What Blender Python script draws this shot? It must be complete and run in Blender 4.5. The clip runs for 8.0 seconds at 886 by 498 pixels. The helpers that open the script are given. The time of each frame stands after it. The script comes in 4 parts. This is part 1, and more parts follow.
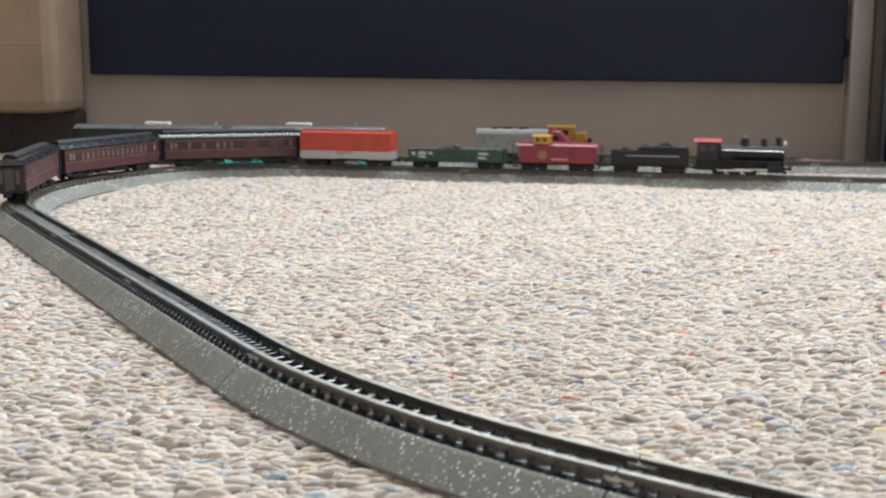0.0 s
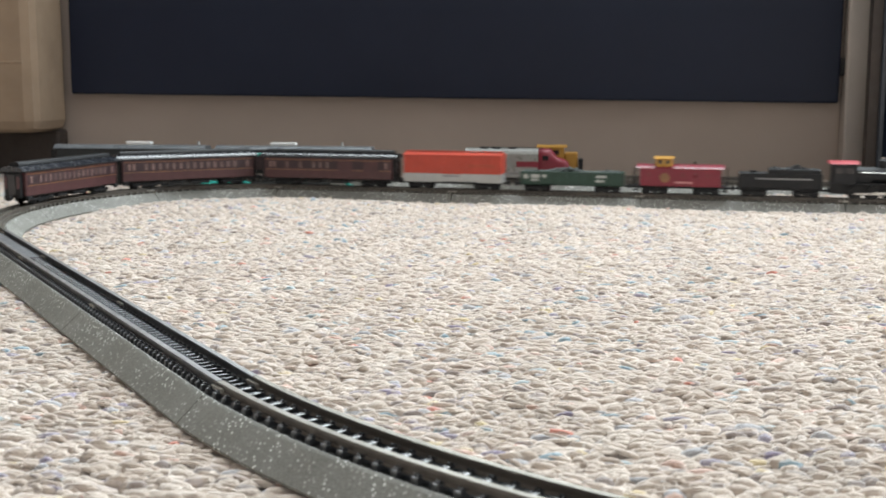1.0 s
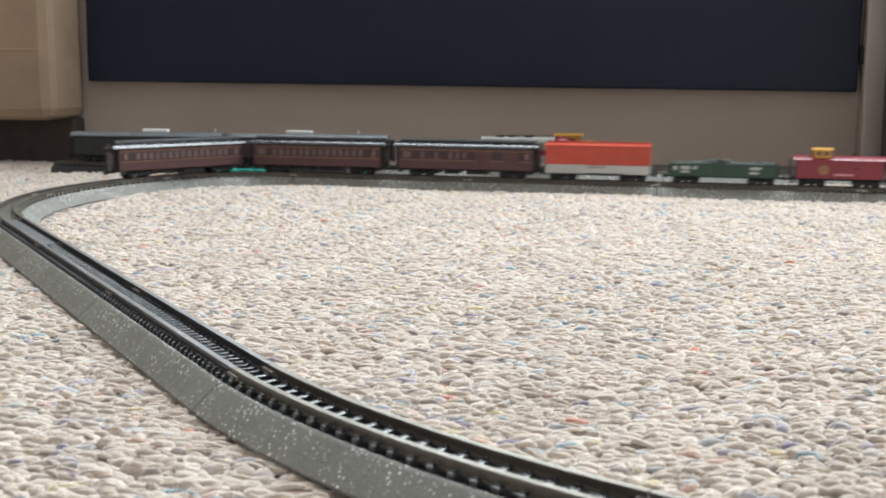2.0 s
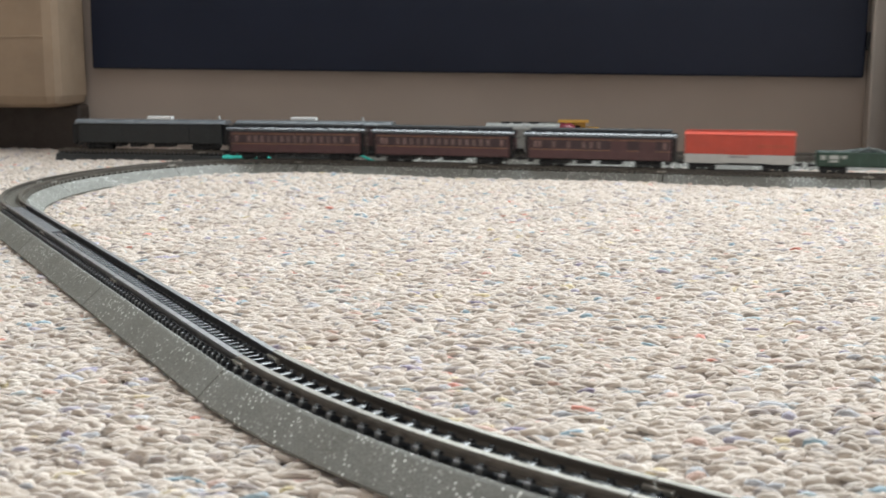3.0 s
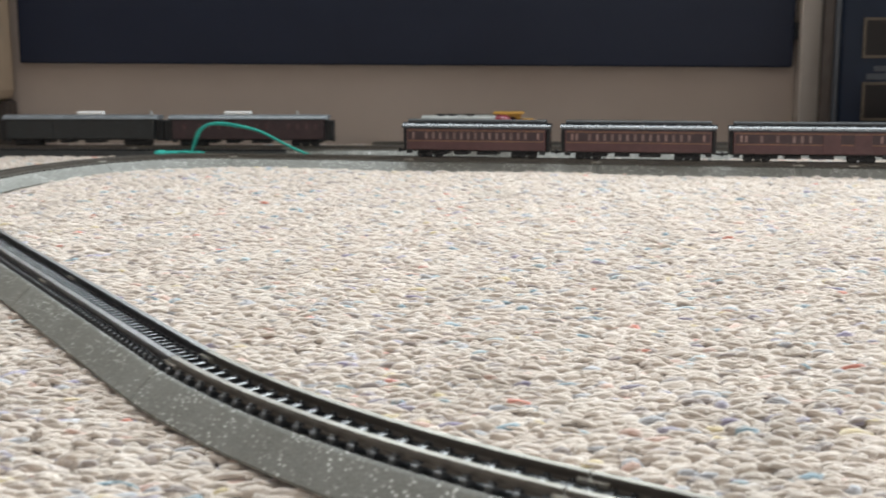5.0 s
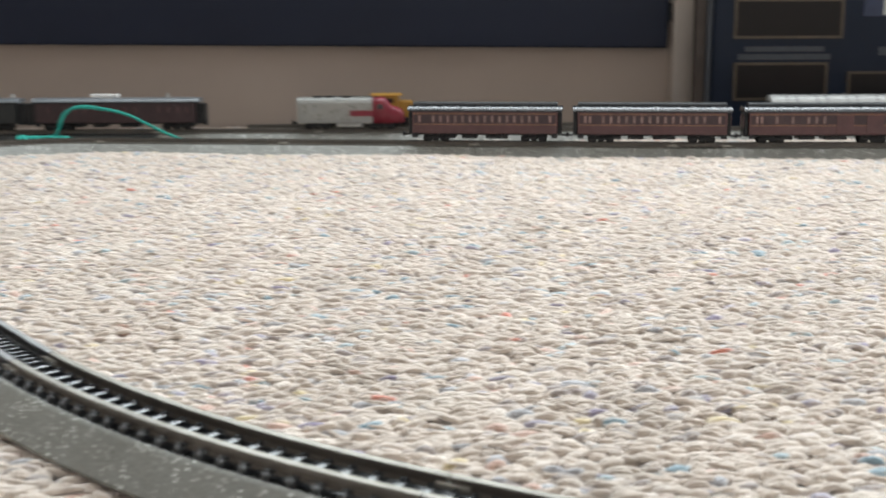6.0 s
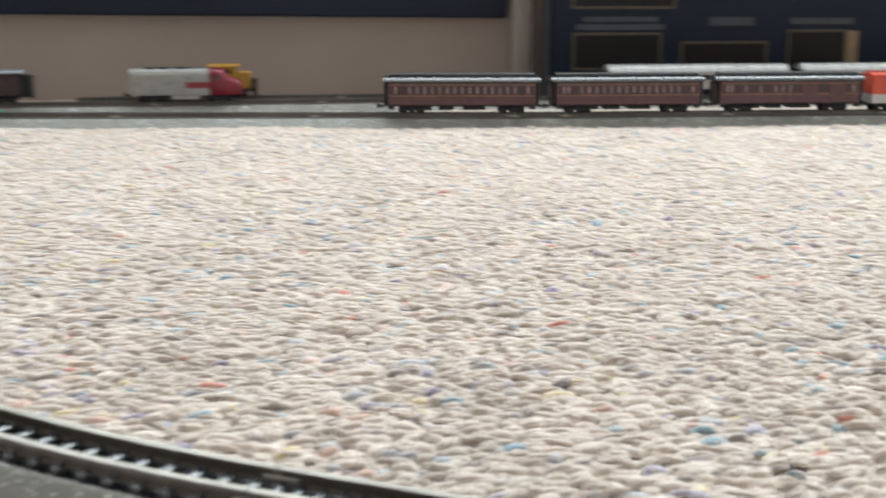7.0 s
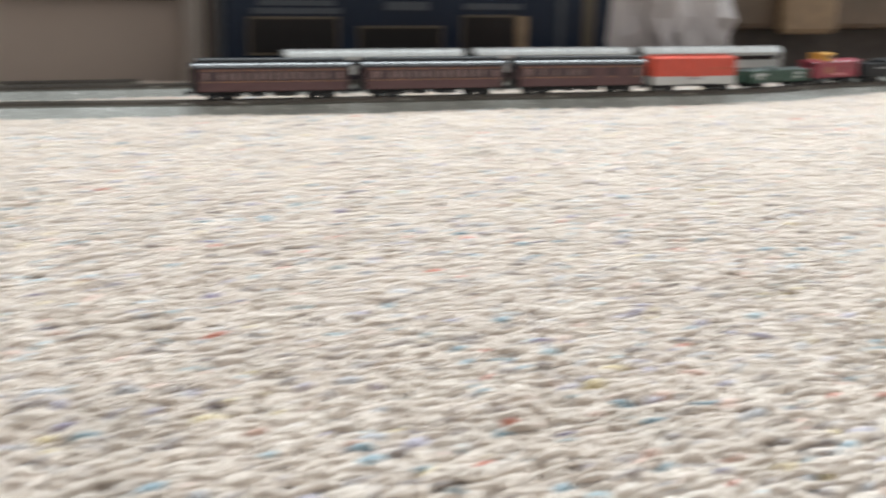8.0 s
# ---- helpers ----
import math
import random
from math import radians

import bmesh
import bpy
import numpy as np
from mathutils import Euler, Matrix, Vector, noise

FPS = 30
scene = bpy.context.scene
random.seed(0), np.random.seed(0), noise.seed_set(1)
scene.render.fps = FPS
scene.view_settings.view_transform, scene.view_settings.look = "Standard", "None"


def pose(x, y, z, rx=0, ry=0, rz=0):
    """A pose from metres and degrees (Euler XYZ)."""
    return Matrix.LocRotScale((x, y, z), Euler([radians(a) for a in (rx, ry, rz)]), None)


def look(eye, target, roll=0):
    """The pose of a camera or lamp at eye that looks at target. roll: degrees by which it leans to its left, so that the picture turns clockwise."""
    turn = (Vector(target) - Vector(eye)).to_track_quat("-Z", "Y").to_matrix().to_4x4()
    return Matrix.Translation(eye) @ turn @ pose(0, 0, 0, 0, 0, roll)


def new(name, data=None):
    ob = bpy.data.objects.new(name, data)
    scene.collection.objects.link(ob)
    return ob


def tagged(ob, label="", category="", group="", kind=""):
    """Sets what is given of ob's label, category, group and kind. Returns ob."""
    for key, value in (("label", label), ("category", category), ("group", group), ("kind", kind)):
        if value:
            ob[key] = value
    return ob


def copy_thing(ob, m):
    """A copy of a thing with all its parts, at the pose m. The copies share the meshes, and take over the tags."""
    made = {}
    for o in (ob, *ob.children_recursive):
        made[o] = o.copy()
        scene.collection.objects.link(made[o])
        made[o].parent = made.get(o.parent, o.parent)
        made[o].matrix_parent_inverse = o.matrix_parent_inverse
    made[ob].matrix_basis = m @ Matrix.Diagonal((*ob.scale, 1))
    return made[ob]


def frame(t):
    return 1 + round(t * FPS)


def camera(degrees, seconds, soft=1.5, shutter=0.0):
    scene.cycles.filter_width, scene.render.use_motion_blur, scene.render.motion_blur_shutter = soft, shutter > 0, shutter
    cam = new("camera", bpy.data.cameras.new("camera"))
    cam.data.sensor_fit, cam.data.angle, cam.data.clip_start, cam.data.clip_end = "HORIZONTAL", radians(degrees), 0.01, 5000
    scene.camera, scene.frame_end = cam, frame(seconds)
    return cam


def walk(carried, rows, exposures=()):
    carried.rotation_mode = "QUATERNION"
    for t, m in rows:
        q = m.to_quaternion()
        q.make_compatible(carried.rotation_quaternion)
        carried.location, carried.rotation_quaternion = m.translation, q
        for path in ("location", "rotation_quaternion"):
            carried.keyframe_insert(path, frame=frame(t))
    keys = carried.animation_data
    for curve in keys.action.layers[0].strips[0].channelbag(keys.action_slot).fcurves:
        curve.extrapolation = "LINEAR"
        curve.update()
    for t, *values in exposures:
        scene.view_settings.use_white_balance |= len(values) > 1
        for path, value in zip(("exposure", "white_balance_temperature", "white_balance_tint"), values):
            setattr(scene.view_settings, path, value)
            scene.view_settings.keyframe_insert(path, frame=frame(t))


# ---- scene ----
cam = camera(41.9, 8.0, soft=1.6, shutter=0.95)
# a phone-sized aperture, focused on the middle of the carpet
cam.data.dof.use_dof = True
cam.data.dof.focus_distance = 0.45
cam.data.dof.aperture_fstop = 34.0
PATH = [
    (0, (-0.0006, -0.0254, 0.0951), (-0.1181, 0.9542, -0.0683), 0.05),
    (0.2, (0.0002, -0.0247, 0.0954), (-0.1122, 0.9563, -0.0628), 0.22),
    (0.3, (0.0012, -0.0162, 0.0945), (-0.1115, 0.9650, -0.0626), 0.11),
    (0.5, (0.0012, -0.0029, 0.0920), (-0.1121, 0.9786, -0.0620), -0.04),
    (1, (0.0005, -0.0023, 0.0914), (-0.1109, 0.9809, -0.0528), 0.08),
    (1.5, (0.0005, -0.0019, 0.0912), (-0.1162, 0.9804, -0.0551), 0.14),
    (2, (0.0002, -0.0012, 0.0911), (-0.1242, 0.9790, -0.0629), 0.16),
    (3.5, (0.0000, 0.0000, 0.0910), (-0.1285, 0.9776, -0.0759), 0.04),
    (4, (0.0004, -0.0002, 0.0910), (-0.1224, 0.9781, -0.0759), -0.08),
    (5.5, (0.0029, 0.0048, 0.0921), (-0.0299, 0.9880, -0.0873), -0.29),
    (6, (0.0079, 0.0143, 0.0921), (0.0286, 0.9960, -0.0972), -0.22),
    (6.5, (0.0096, 0.0180, 0.0921), (0.0843, 0.9946, -0.1096), -0.13),
    (7, (0.0130, 0.0224, 0.0924), (0.1621, 0.9877, -0.1223), 0.05),
    (7.5, (0.0176, 0.0307, 0.0918), (0.2702, 0.9715, -0.1343), 0.42),
    (8, (0.0309, 0.0419, 0.0927), (0.4267, 0.9319, -0.1338), 0.98),
]
walk(cam, [(t, look(eye, target, roll)) for t, eye, target, roll in PATH])

# ---- light: a daylit room, two windows, and added fill from behind and overhead ----
world = bpy.data.worlds.new("world")
scene.world = world
world.use_nodes = True
sky = world.node_tree.nodes.new("ShaderNodeTexSky")
sky.sky_type, sky.sun_disc, sky.sun_elevation, sky.sun_rotation = "NISHITA", False, radians(40), radians(200)
world.node_tree.links.new(sky.outputs[0], world.node_tree.nodes["Background"].inputs[0])
world.node_tree.nodes["Background"].inputs[1].default_value = 0.1


def area_lamp(name, eye, target, sx, sy, power, colour):
    lamp = bpy.data.lights.new(name, "AREA")
    lamp.shape, lamp.size, lamp.size_y, lamp.energy, lamp.color = "RECTANGLE", sx, sy, power, colour
    ob = new(name, lamp)
    ob.matrix_world = look(eye, target)
    return ob


area_lamp("north_window_light", (0.70, 1.10, 0.995), (0.70, 0.2, 0.995), 2.4, 1.02, 106, (0.875, 0.965, 1.0))
area_lamp("east_window_light", (2.58, 0.45, 1.30), (0.0, 0.80, 0.0), 1.05, 1.15, 20, (0.92, 0.975, 1.0))
# added fill with no known source: behind the camera, and overhead
area_lamp("south_fill_light", (0.6, -2.15, 1.45), (0.25, 0.8, 0.2), 1.5, 1.2, 5, (1.0, 0.98, 0.95))
area_lamp("overhead_fill_light", (0.25, 0.62, 2.37), (0.25, 0.62, 0), 0.8, 0.8, 4, (1.0, 0.98, 0.95))
scene.view_settings.exposure = 0.0

# ---- materials ----


class Mat:
    """A Principled material with short helpers for its nodes."""

    def __init__(self, name, rough=0.5, metal=0.0, spec=0.5):
        self.m = bpy.data.materials.new(name)
        self.m.use_nodes = True
        self.t = self.m.node_tree
        self.b = self.t.nodes["Principled BSDF"]
        self.b.inputs["Roughness"].default_value = rough
        self.b.inputs["Metallic"].default_value = metal
        self.b.inputs["Specular IOR Level"].default_value = spec

    def node(self, kind, **kw):
        n = self.t.nodes.new(kind)
        for key, value in kw.items():
            n.inputs[key].default_value = value
        return n

    def link(self, a, b):
        self.t.links.new(a, b)

    def noise(self, scale, detail=4.0, rough=0.6, stretch=None):
        tex = self.node("ShaderNodeTexNoise", Scale=scale, Detail=detail, Roughness=rough)
        co = self.node("ShaderNodeTexCoord")
        out = co.outputs["Object"]
        if stretch:
            turn = self.node("ShaderNodeMapping", Scale=stretch, Rotation=(0, 0, 0.12))
            self.link(out, turn.inputs["Vector"])
            out = turn.outputs[0]
        self.link(out, tex.inputs["Vector"])
        return tex.outputs["Fac"]

    def ramp(self, fac, stops, constant=False):
        r = self.node("ShaderNodeValToRGB")
        if constant:
            r.color_ramp.interpolation = "CONSTANT"
        el = r.color_ramp.elements
        while len(el) < len(stops):
            el.new(0.5)
        for e, (pos, col) in zip(el, stops):
            e.position, e.color = pos, (*col, 1)
        self.link(fac, r.inputs[0])
        return r.outputs[0]

    def mix(self, fac, a, b, mode="MIX"):
        n = self.t.nodes.new("ShaderNodeMix")
        n.data_type, n.blend_type = "RGBA", mode
        for value, slot in ((fac, n.inputs[0]), (a, n.inputs[6]), (b, n.inputs[7])):
            if isinstance(value, (int, float)):
                slot.default_value = value
            elif isinstance(value, tuple):
                slot.default_value = (*value, 1)
            else:
                self.link(value, slot)
        return n.outputs[2]

    def bump(self, fac, strength, dist):
        n = self.node("ShaderNodeBump", Strength=strength, Distance=dist)
        self.link(fac, n.inputs["Height"])
        self.link(n.outputs[0], self.b.inputs["Normal"])

    def base(self, col):
        if isinstance(col, tuple):
            self.b.inputs["Base Color"].default_value = (*col, 1)
        else:
            self.link(col, self.b.inputs["Base Color"])


def paint(name, col, rough=0.45, metal=0.0, vary=0.18, scale=90.0, spec=0.5, dirt=0.05, relief=0.15):
    """Painted plastic or metal with faint dirt at two scales."""
    m = Mat(name, rough, metal, spec)
    dark = tuple(c * (1 - vary) for c in col)
    lite = tuple(min(1, c * (1 + vary)) for c in col)
    big = m.ramp(m.noise(scale), [(0.3, dark), (0.7, lite)])
    dust = m.ramp(m.noise(scale * 9, 2), [(0.55, (0, 0, 0)), (0.8, (1, 1, 1))])
    m.base(m.mix(m.mix(dirt, (0.0, 0.0, 0.0), dust), big, (0.33, 0.31, 0.29)))
    if relief:
        m.bump(m.noise(scale * 14, 2), relief, 0.0002)
    r = m.ramp(m.noise(scale * 3), [(0.3, (rough * 0.8,) * 3), (0.7, (min(1, rough * 1.25),) * 3)])
    m.link(r, m.b.inputs["Roughness"])
    return m.m


def carpet_mat():
    m = Mat("carpet_wool", 0.95, 0, 0.1)
    geo = m.node("ShaderNodeNewGeometry")
    rnd = geo.outputs["Random Per Island"]
    wool = m.ramp(rnd, [(0, (0.500, 0.435, 0.365)), (0.12, (0.545, 0.480, 0.408)), (0.24, (0.450, 0.392, 0.335)), (0.36, (0.575, 0.512, 0.442)), (0.46, (0.470, 0.420, 0.390)),
                        (0.56, (0.520, 0.452, 0.376)), (0.66, (0.425, 0.366, 0.310)), (0.73, (0.610, 0.550, 0.480)), (0.81, (0.365, 0.312, 0.272)), (0.84, (0.430, 0.420, 0.412)),
                        (0.885, (0.545, 0.440, 0.375)), (0.92, (0.533, 0.475, 0.412))], True)
    dyed = m.ramp(rnd, [(0, (0.500, 0.435, 0.365)), (0.46, (0.350, 0.330, 0.390)), (0.475, (0.500, 0.435, 0.365)), (0.80, (0.280, 0.245, 0.225)), (0.84, (0.400, 0.410, 0.425)), (0.865, (0.500, 0.435, 0.365)),
                        (0.885, (0.530, 0.375, 0.305)), (0.895, (0.500, 0.435, 0.365)), (0.942, (0.275, 0.245, 0.330)), (0.949, (0.240, 0.335, 0.380)), (0.961, (0.530, 0.205, 0.145)), (0.968, (0.335, 0.415, 0.435)), (0.973, (0.500, 0.440, 0.380)),
                        (0.980, (0.533, 0.446, 0.260)), (0.986, (0.533, 0.475, 0.412))], True)
    smear = m.ramp(m.noise(330, 2, 0.5, (0.6, 1.3, 1.0)), [(0.36, (0, 0, 0)), (0.50, (1, 1, 1))])
    fleck = m.mix(smear, wool, dyed)
    patch = m.ramp(m.noise(26, 4), [(0.3, (0.84, 0.825, 0.835)), (0.5, (1.0, 0.972, 0.992)), (0.7, (1.05, 1.055, 1.09))])
    fibre = m.ramp(m.noise(1000, 5, 0.7, (0.22, 1.7, 1.3)), [(0.3, (0.90, 0.885, 0.87)), (0.5, (1.125, 1.115, 1.105)), (0.7, (1.28, 1.275, 1.27))])
    m.base(m.mix(1.0, m.mix(1.0, fleck, patch, "MULTIPLY"), fibre, "MULTIPLY"))
    m.bump(m.noise(1100, 5, 0.7, (0.22, 1.8, 1.3)), 0.75, 0.0010)
    m.b.inputs["Sheen Weight"].default_value = 0.5
    return m.m


def backing_mat():
    m = Mat("carpet_ground", 1.0, 0, 0.05)
    v = m.node("ShaderNodeTexVoronoi", Scale=190.0)
    co = m.node("ShaderNodeTexCoord")
    m.link(co.outputs["Object"], v.inputs["Vector"])
    m.base(m.ramp(v.outputs["Distance"], [(0.0, (0.55, 0.50, 0.45)), (0.6, (0.40, 0.36, 0.32))]))
    m.bump(v.outputs["Distance"], 0.8, -0.002)
    return m.m


def ballast_mat():
    """Moulded grey roadbed with patches of fine grains, their glints painted as bright dots."""
    m = Mat("moulded_grey_ballast", 0.55, 0, 0.5)
    v = m.node("ShaderNodeTexVoronoi", Scale=2500.0)
    co = m.node("ShaderNodeTexCoord")
    m.link(co.outputs["Object"], v.inputs["Vector"])
    grain = m.ramp(v.outputs["Color"], [(0.0, (0.118, 0.116, 0.105)), (0.5, (0.154, 0.152, 0.139)), (0.86, (0.187, 0.186, 0.172))])
    fleck = m.node("ShaderNodeTexVoronoi", Scale=950.0)
    m.link(co.outputs["Object"], fleck.inputs["Vector"])
    dot = m.ramp(fleck.outputs["Distance"], [(0.30, (1, 1, 1)), (0.42, (0, 0, 0))])
    few = m.ramp(fleck.outputs["Color"], [(0.58, (0, 0, 0)), (0.62, (1, 1, 1))])
    glint = m.mix(1.0, dot, few, "MULTIPLY")
    patch = m.ramp(m.noise(70, 3), [(0.40, (0.05, 0.05, 0.05)), (0.60, (1, 1, 1))])
    grain = m.mix(m.mix(1.0, glint, patch, "MULTIPLY"), grain, (0.70, 0.71, 0.68))
    dirt = m.ramp(m.noise(45), [(0.3, (0.84, 0.83, 0.79)), (0.7, (1.1, 1.1, 1.08))])
    m.base(m.mix(1.0, grain, dirt, "MULTIPLY"))
    m.bump(v.outputs["Distance"], 0.3, 0.0003)
    return m.m


def wall_mat():
    m = Mat("tan_wall_paint", 0.7, 0, 0.3)
    m.base(m.ramp(m.noise(6), [(0.3, (0.365, 0.303, 0.262)), (0.7, (0.410, 0.344, 0.298))]))
    m.bump(m.noise(240, 3), 0.2, 0.0006)
    return m.m


def screen_mat():
    m = Mat("black_board", 0.4, 0, 0.2)
    m.base(m.ramp(m.noise(8), [(0.3, (0.0092, 0.0128, 0.0265)), (0.7, (0.0120, 0.0168, 0.0335))]))
    m.bump(m.noise(300, 2), 0.05, 0.0004)
    return m.m


def box_mat():
    m = Mat("printed_blue_card", 0.38, 0, 0.22)
    m.base(m.ramp(m.noise(14), [(0.3, (0.0028, 0.0074, 0.0180)), (0.7, (0.0040, 0.0104, 0.0250))]))
    m.bump(m.noise(60, 2), 0.12, 0.002)
    return m.m


def rail_mat():
    m = Mat("nickel_rail", 0.5, 1.0)
    m.base(m.ramp(m.noise(60), [(0.35, (0.10, 0.091, 0.077)), (0.65, (0.165, 0.153, 0.132))]))
    m.bump(m.noise(900, 2), 0.1, 0.0002)
    return m.m


CARPET, BACKING, BALLAST, WALL, BOARD, BLUE, RAIL = carpet_mat(), backing_mat(), ballast_mat(), wall_mat(), screen_mat(), box_mat(), rail_mat()
DARKBED = paint("black_track_base", (0.022, 0.024, 0.025), 0.5)
PLATE = paint("grey_rerailer_plastic", (0.075, 0.077, 0.085), 0.5)
TANTIE = paint("tan_grey_tie_plastic", (0.155, 0.145, 0.122), 0.5)
TIE = paint("black_tie_plastic", (0.030, 0.032, 0.036), 0.26, spec=1.0, dirt=0.03)
BLUESTEEL = paint("blackened_steel_rail", (0.13, 0.128, 0.125), 0.45, 0.6, vary=0.25, scale=60)
BLUEWEB = paint("blackened_rail_web", (0.050, 0.050, 0.054), 0.45, vary=0.25, scale=60)
RAILSIDE = paint("dark_rail_web", (0.092, 0.080, 0.068), 0.42, 0.1, vary=0.3, scale=40)
JOINER = paint("bright_joiner", (0.42, 0.40, 0.36), 0.4, 0.8)
MAROON = paint("maroon_paint", (0.066, 0.024, 0.0255), 0.42)
DKMAROON = paint("dark_maroon_paint", (0.034, 0.015, 0.018), 0.5)
BLACK = paint("black_paint", (0.0082, 0.0086, 0.0100), 0.5, spec=0.35, dirt=0.015)
ROOFBLACK = paint("black_roof", (0.010, 0.011, 0.015), 0.25, relief=0, dirt=0.02, spec=0.8)
ROOFGREY = paint("grey_black_roof", (0.13, 0.142, 0.155), 0.3)
DKGREEN = paint("dark_green_paint", (0.0085, 0.0115, 0.0135), 0.45)
DULLWIN = paint("dull_red_window", (0.075, 0.03, 0.033), 0.3)
GOLD = paint("gold_line", (0.24, 0.118, 0.05), 0.4)
CREAM = paint("pale_end_window", (0.24, 0.16, 0.145), 0.25)
# light seen in the clear panes is put into this tan colour
DIMWIN = paint("tan_lit_window", (0.185, 0.130, 0.120), 0.2, vary=0.35, scale=160)
DARKGLASS = paint("dark_window", (0.02, 0.015, 0.016), 0.12)
ORANGE = paint("orange_paint", (0.43, 0.052, 0.028), 0.4, vary=0.12)
RUST = paint("rust_lettering", (0.38, 0.06, 0.03), 0.5)
DULLSILVER = paint("dull_silver_paint", (0.27, 0.27, 0.255), 0.3, 0.25, 0.1)
SILVER = paint("silver_paint", (0.39, 0.392, 0.384), 0.35, 0.2, 0.1)
GREYPAINT = paint("grey_lettering", (0.24, 0.235, 0.24), 0.5)
GREEN = paint("green_paint", (0.016, 0.048, 0.032), 0.42)
WHITE = paint("white_lettering", (0.36, 0.38, 0.36), 0.5)
GRAVEL = paint("grey_gravel", (0.10, 0.115, 0.11), 0.8, vary=0.5, scale=300)
RED = paint("red_paint", (0.185, 0.013, 0.027), 0.36, vary=0.12)
YELLOW = paint("yellow_paint", (0.40, 0.205, 0.03), 0.4, vary=0.12)
COAL = paint("coal", (0.014, 0.014, 0.015), 0.45, vary=0.5, scale=400)
CABRED = paint("cab_roof_red", (0.34, 0.05, 0.06), 0.4)
STEEL = paint("bright_steel", (0.6, 0.58, 0.55), 0.3, 0.9)
TEAL = paint("teal_yarn", (0.02, 0.33, 0.27), 0.85, scale=400)
PAPER = paint("white_paper", (0.80, 0.80, 0.79), 0.7, vary=0.05)
TRIM = paint("pale_taupe_trim", (0.43, 0.385, 0.35), 0.55, vary=0.07, scale=20)
TANCLOTH = paint("tan_cloth", (0.285, 0.208, 0.143), 0.9, vary=0.1, scale=25)
DARKBASE = paint("dark_brown_base", (0.035, 0.025, 0.02), 0.6, scale=30)
GOLDFRAME = paint("printed_gold_frame", (0.058, 0.042, 0.024), 0.45)
WINDARK = paint("dark_brown_window_film", (0.009, 0.0075, 0.0075), 0.35, dirt=0.0, scale=12, spec=0.2)
TANCARD = paint("tan_card", (0.19, 0.125, 0.07), 0.6)
NAVY = paint("printed_navy", (0.010, 0.020, 0.055), 0.4)
BLUEGREY = paint("printed_grey_blue", (0.028, 0.034, 0.044), 0.5)
CEIL = paint("ceiling_white", (0.8, 0.79, 0.77), 0.8, vary=0.03, scale=4)
PLASTIC = paint("milky_plastic_film", (0.37, 0.34, 0.335), 0.4, vary=0.1, scale=30)
WOOD = paint("brown_wood", (0.085, 0.055, 0.034), 0.5, vary=0.3, scale=14)

# ---- mesh helpers ----


def box(bm, x0, x1, y0, y1, z0, z1, bevel=0.0):
    """A box between two corners, its edges rounded."""
    vs = bmesh.ops.create_cube(bm, size=1, matrix=Matrix.LocRotScale(((x0 + x1) / 2, (y0 + y1) / 2, (z0 + z1) / 2), None, (x1 - x0, y1 - y0, z1 - z0)))["verts"]
    if bevel:
        edges = list({e for v in vs for e in v.link_edges})
        bmesh.ops.bevel(bm, geom=edges, offset=bevel, segments=2, profile=0.5, affect="EDGES")
    return bm


def tube(bm, p, q, r0, r1=None, n=12, cap=True):
    """A cylinder or cone from p to q."""
    p, q = Vector(p), Vector(q)
    m = Matrix.Translation((p + q) / 2) @ (q - p).to_track_quat("Z", "Y").to_matrix().to_4x4()
    bmesh.ops.create_cone(bm, cap_ends=cap, segments=n, radius1=r0, radius2=r0 if r1 is None else r1, depth=(q - p).length, matrix=m)
    return bm


def extrude(bm, profile, x0, x1):
    """A closed y, z outline drawn out along x."""
    a = [bm.verts.new((x0, y, z)) for y, z in profile]
    b = [bm.verts.new((x1, y, z)) for y, z in profile]
    k = len(profile)
    for i in range(k):
        bm.faces.new((a[i], a[(i + 1) % k], b[(i + 1) % k], b[i]))
    bmesh.ops.recalc_face_normals(bm, faces=bm.faces)
    for x, side in ((x0, -1), (x1, 1)):
        cap = bm.faces.new([bm.verts.new((x, y, z)) for y, z in profile])
        cap.normal_update()
        if cap.normal.x * side < 0:
            cap.normal_flip()
    return bm


def mesh_of(bm, name, material, smooth=False):
    me = bpy.data.meshes.new(name)
    bm.to_mesh(me)
    bm.free()
    me.materials.append(material)
    if smooth:
        for poly in me.polygons:
            poly.use_smooth = len(poly.vertices) < 5
    return me


def part(name, bm, material, parent, label="", smooth=False, at=None):
    ob = new(name, mesh_of(bm, name, material, smooth))
    ob.parent = parent
    if at:
        ob.matrix_basis = at
    if label:
        ob["label"] = label
    return ob


def thing(name, label, category, group="", kind="", m=None):
    ob = new(name)
    ob.empty_display_size = 0.01
    if m:
        ob.matrix_basis = m
    return tagged(ob, label, category, group, kind)


def single(name, bm, material, label, category, kind="", smooth=False):
    return tagged(new(name, mesh_of(bm, name, material, smooth)), label, category, "", kind)


B = bmesh.new

# ---- plan of the railway: s runs from the near joint along the straight, round the left bend, along the far straight ----
JX, JY, HEAD, STRAIGHT, R_NEAR = -0.1003, 0.3157, radians(127.14), 0.3657, 0.3785
R_WIDE, T_WIDE, R_TIGHT, T_TIGHT = 0.2208, radians(70.59), 0.100, radians(64.18)
S_TIGHT = STRAIGHT + R_WIDE * T_WIDE
S_BEND = S_TIGHT + R_TIGHT * T_TIGHT
RAIL_Z = 0.0085
S_EASE, EASE, R_EASE = S_BEND + 0.4293, radians(4.5), 0.48  # a slight bend away from the camera on the far side
S_SWAY, SWAY, R_SWAY = 1.58, radians(21), 0.35  # a swerve towards the boxes further along


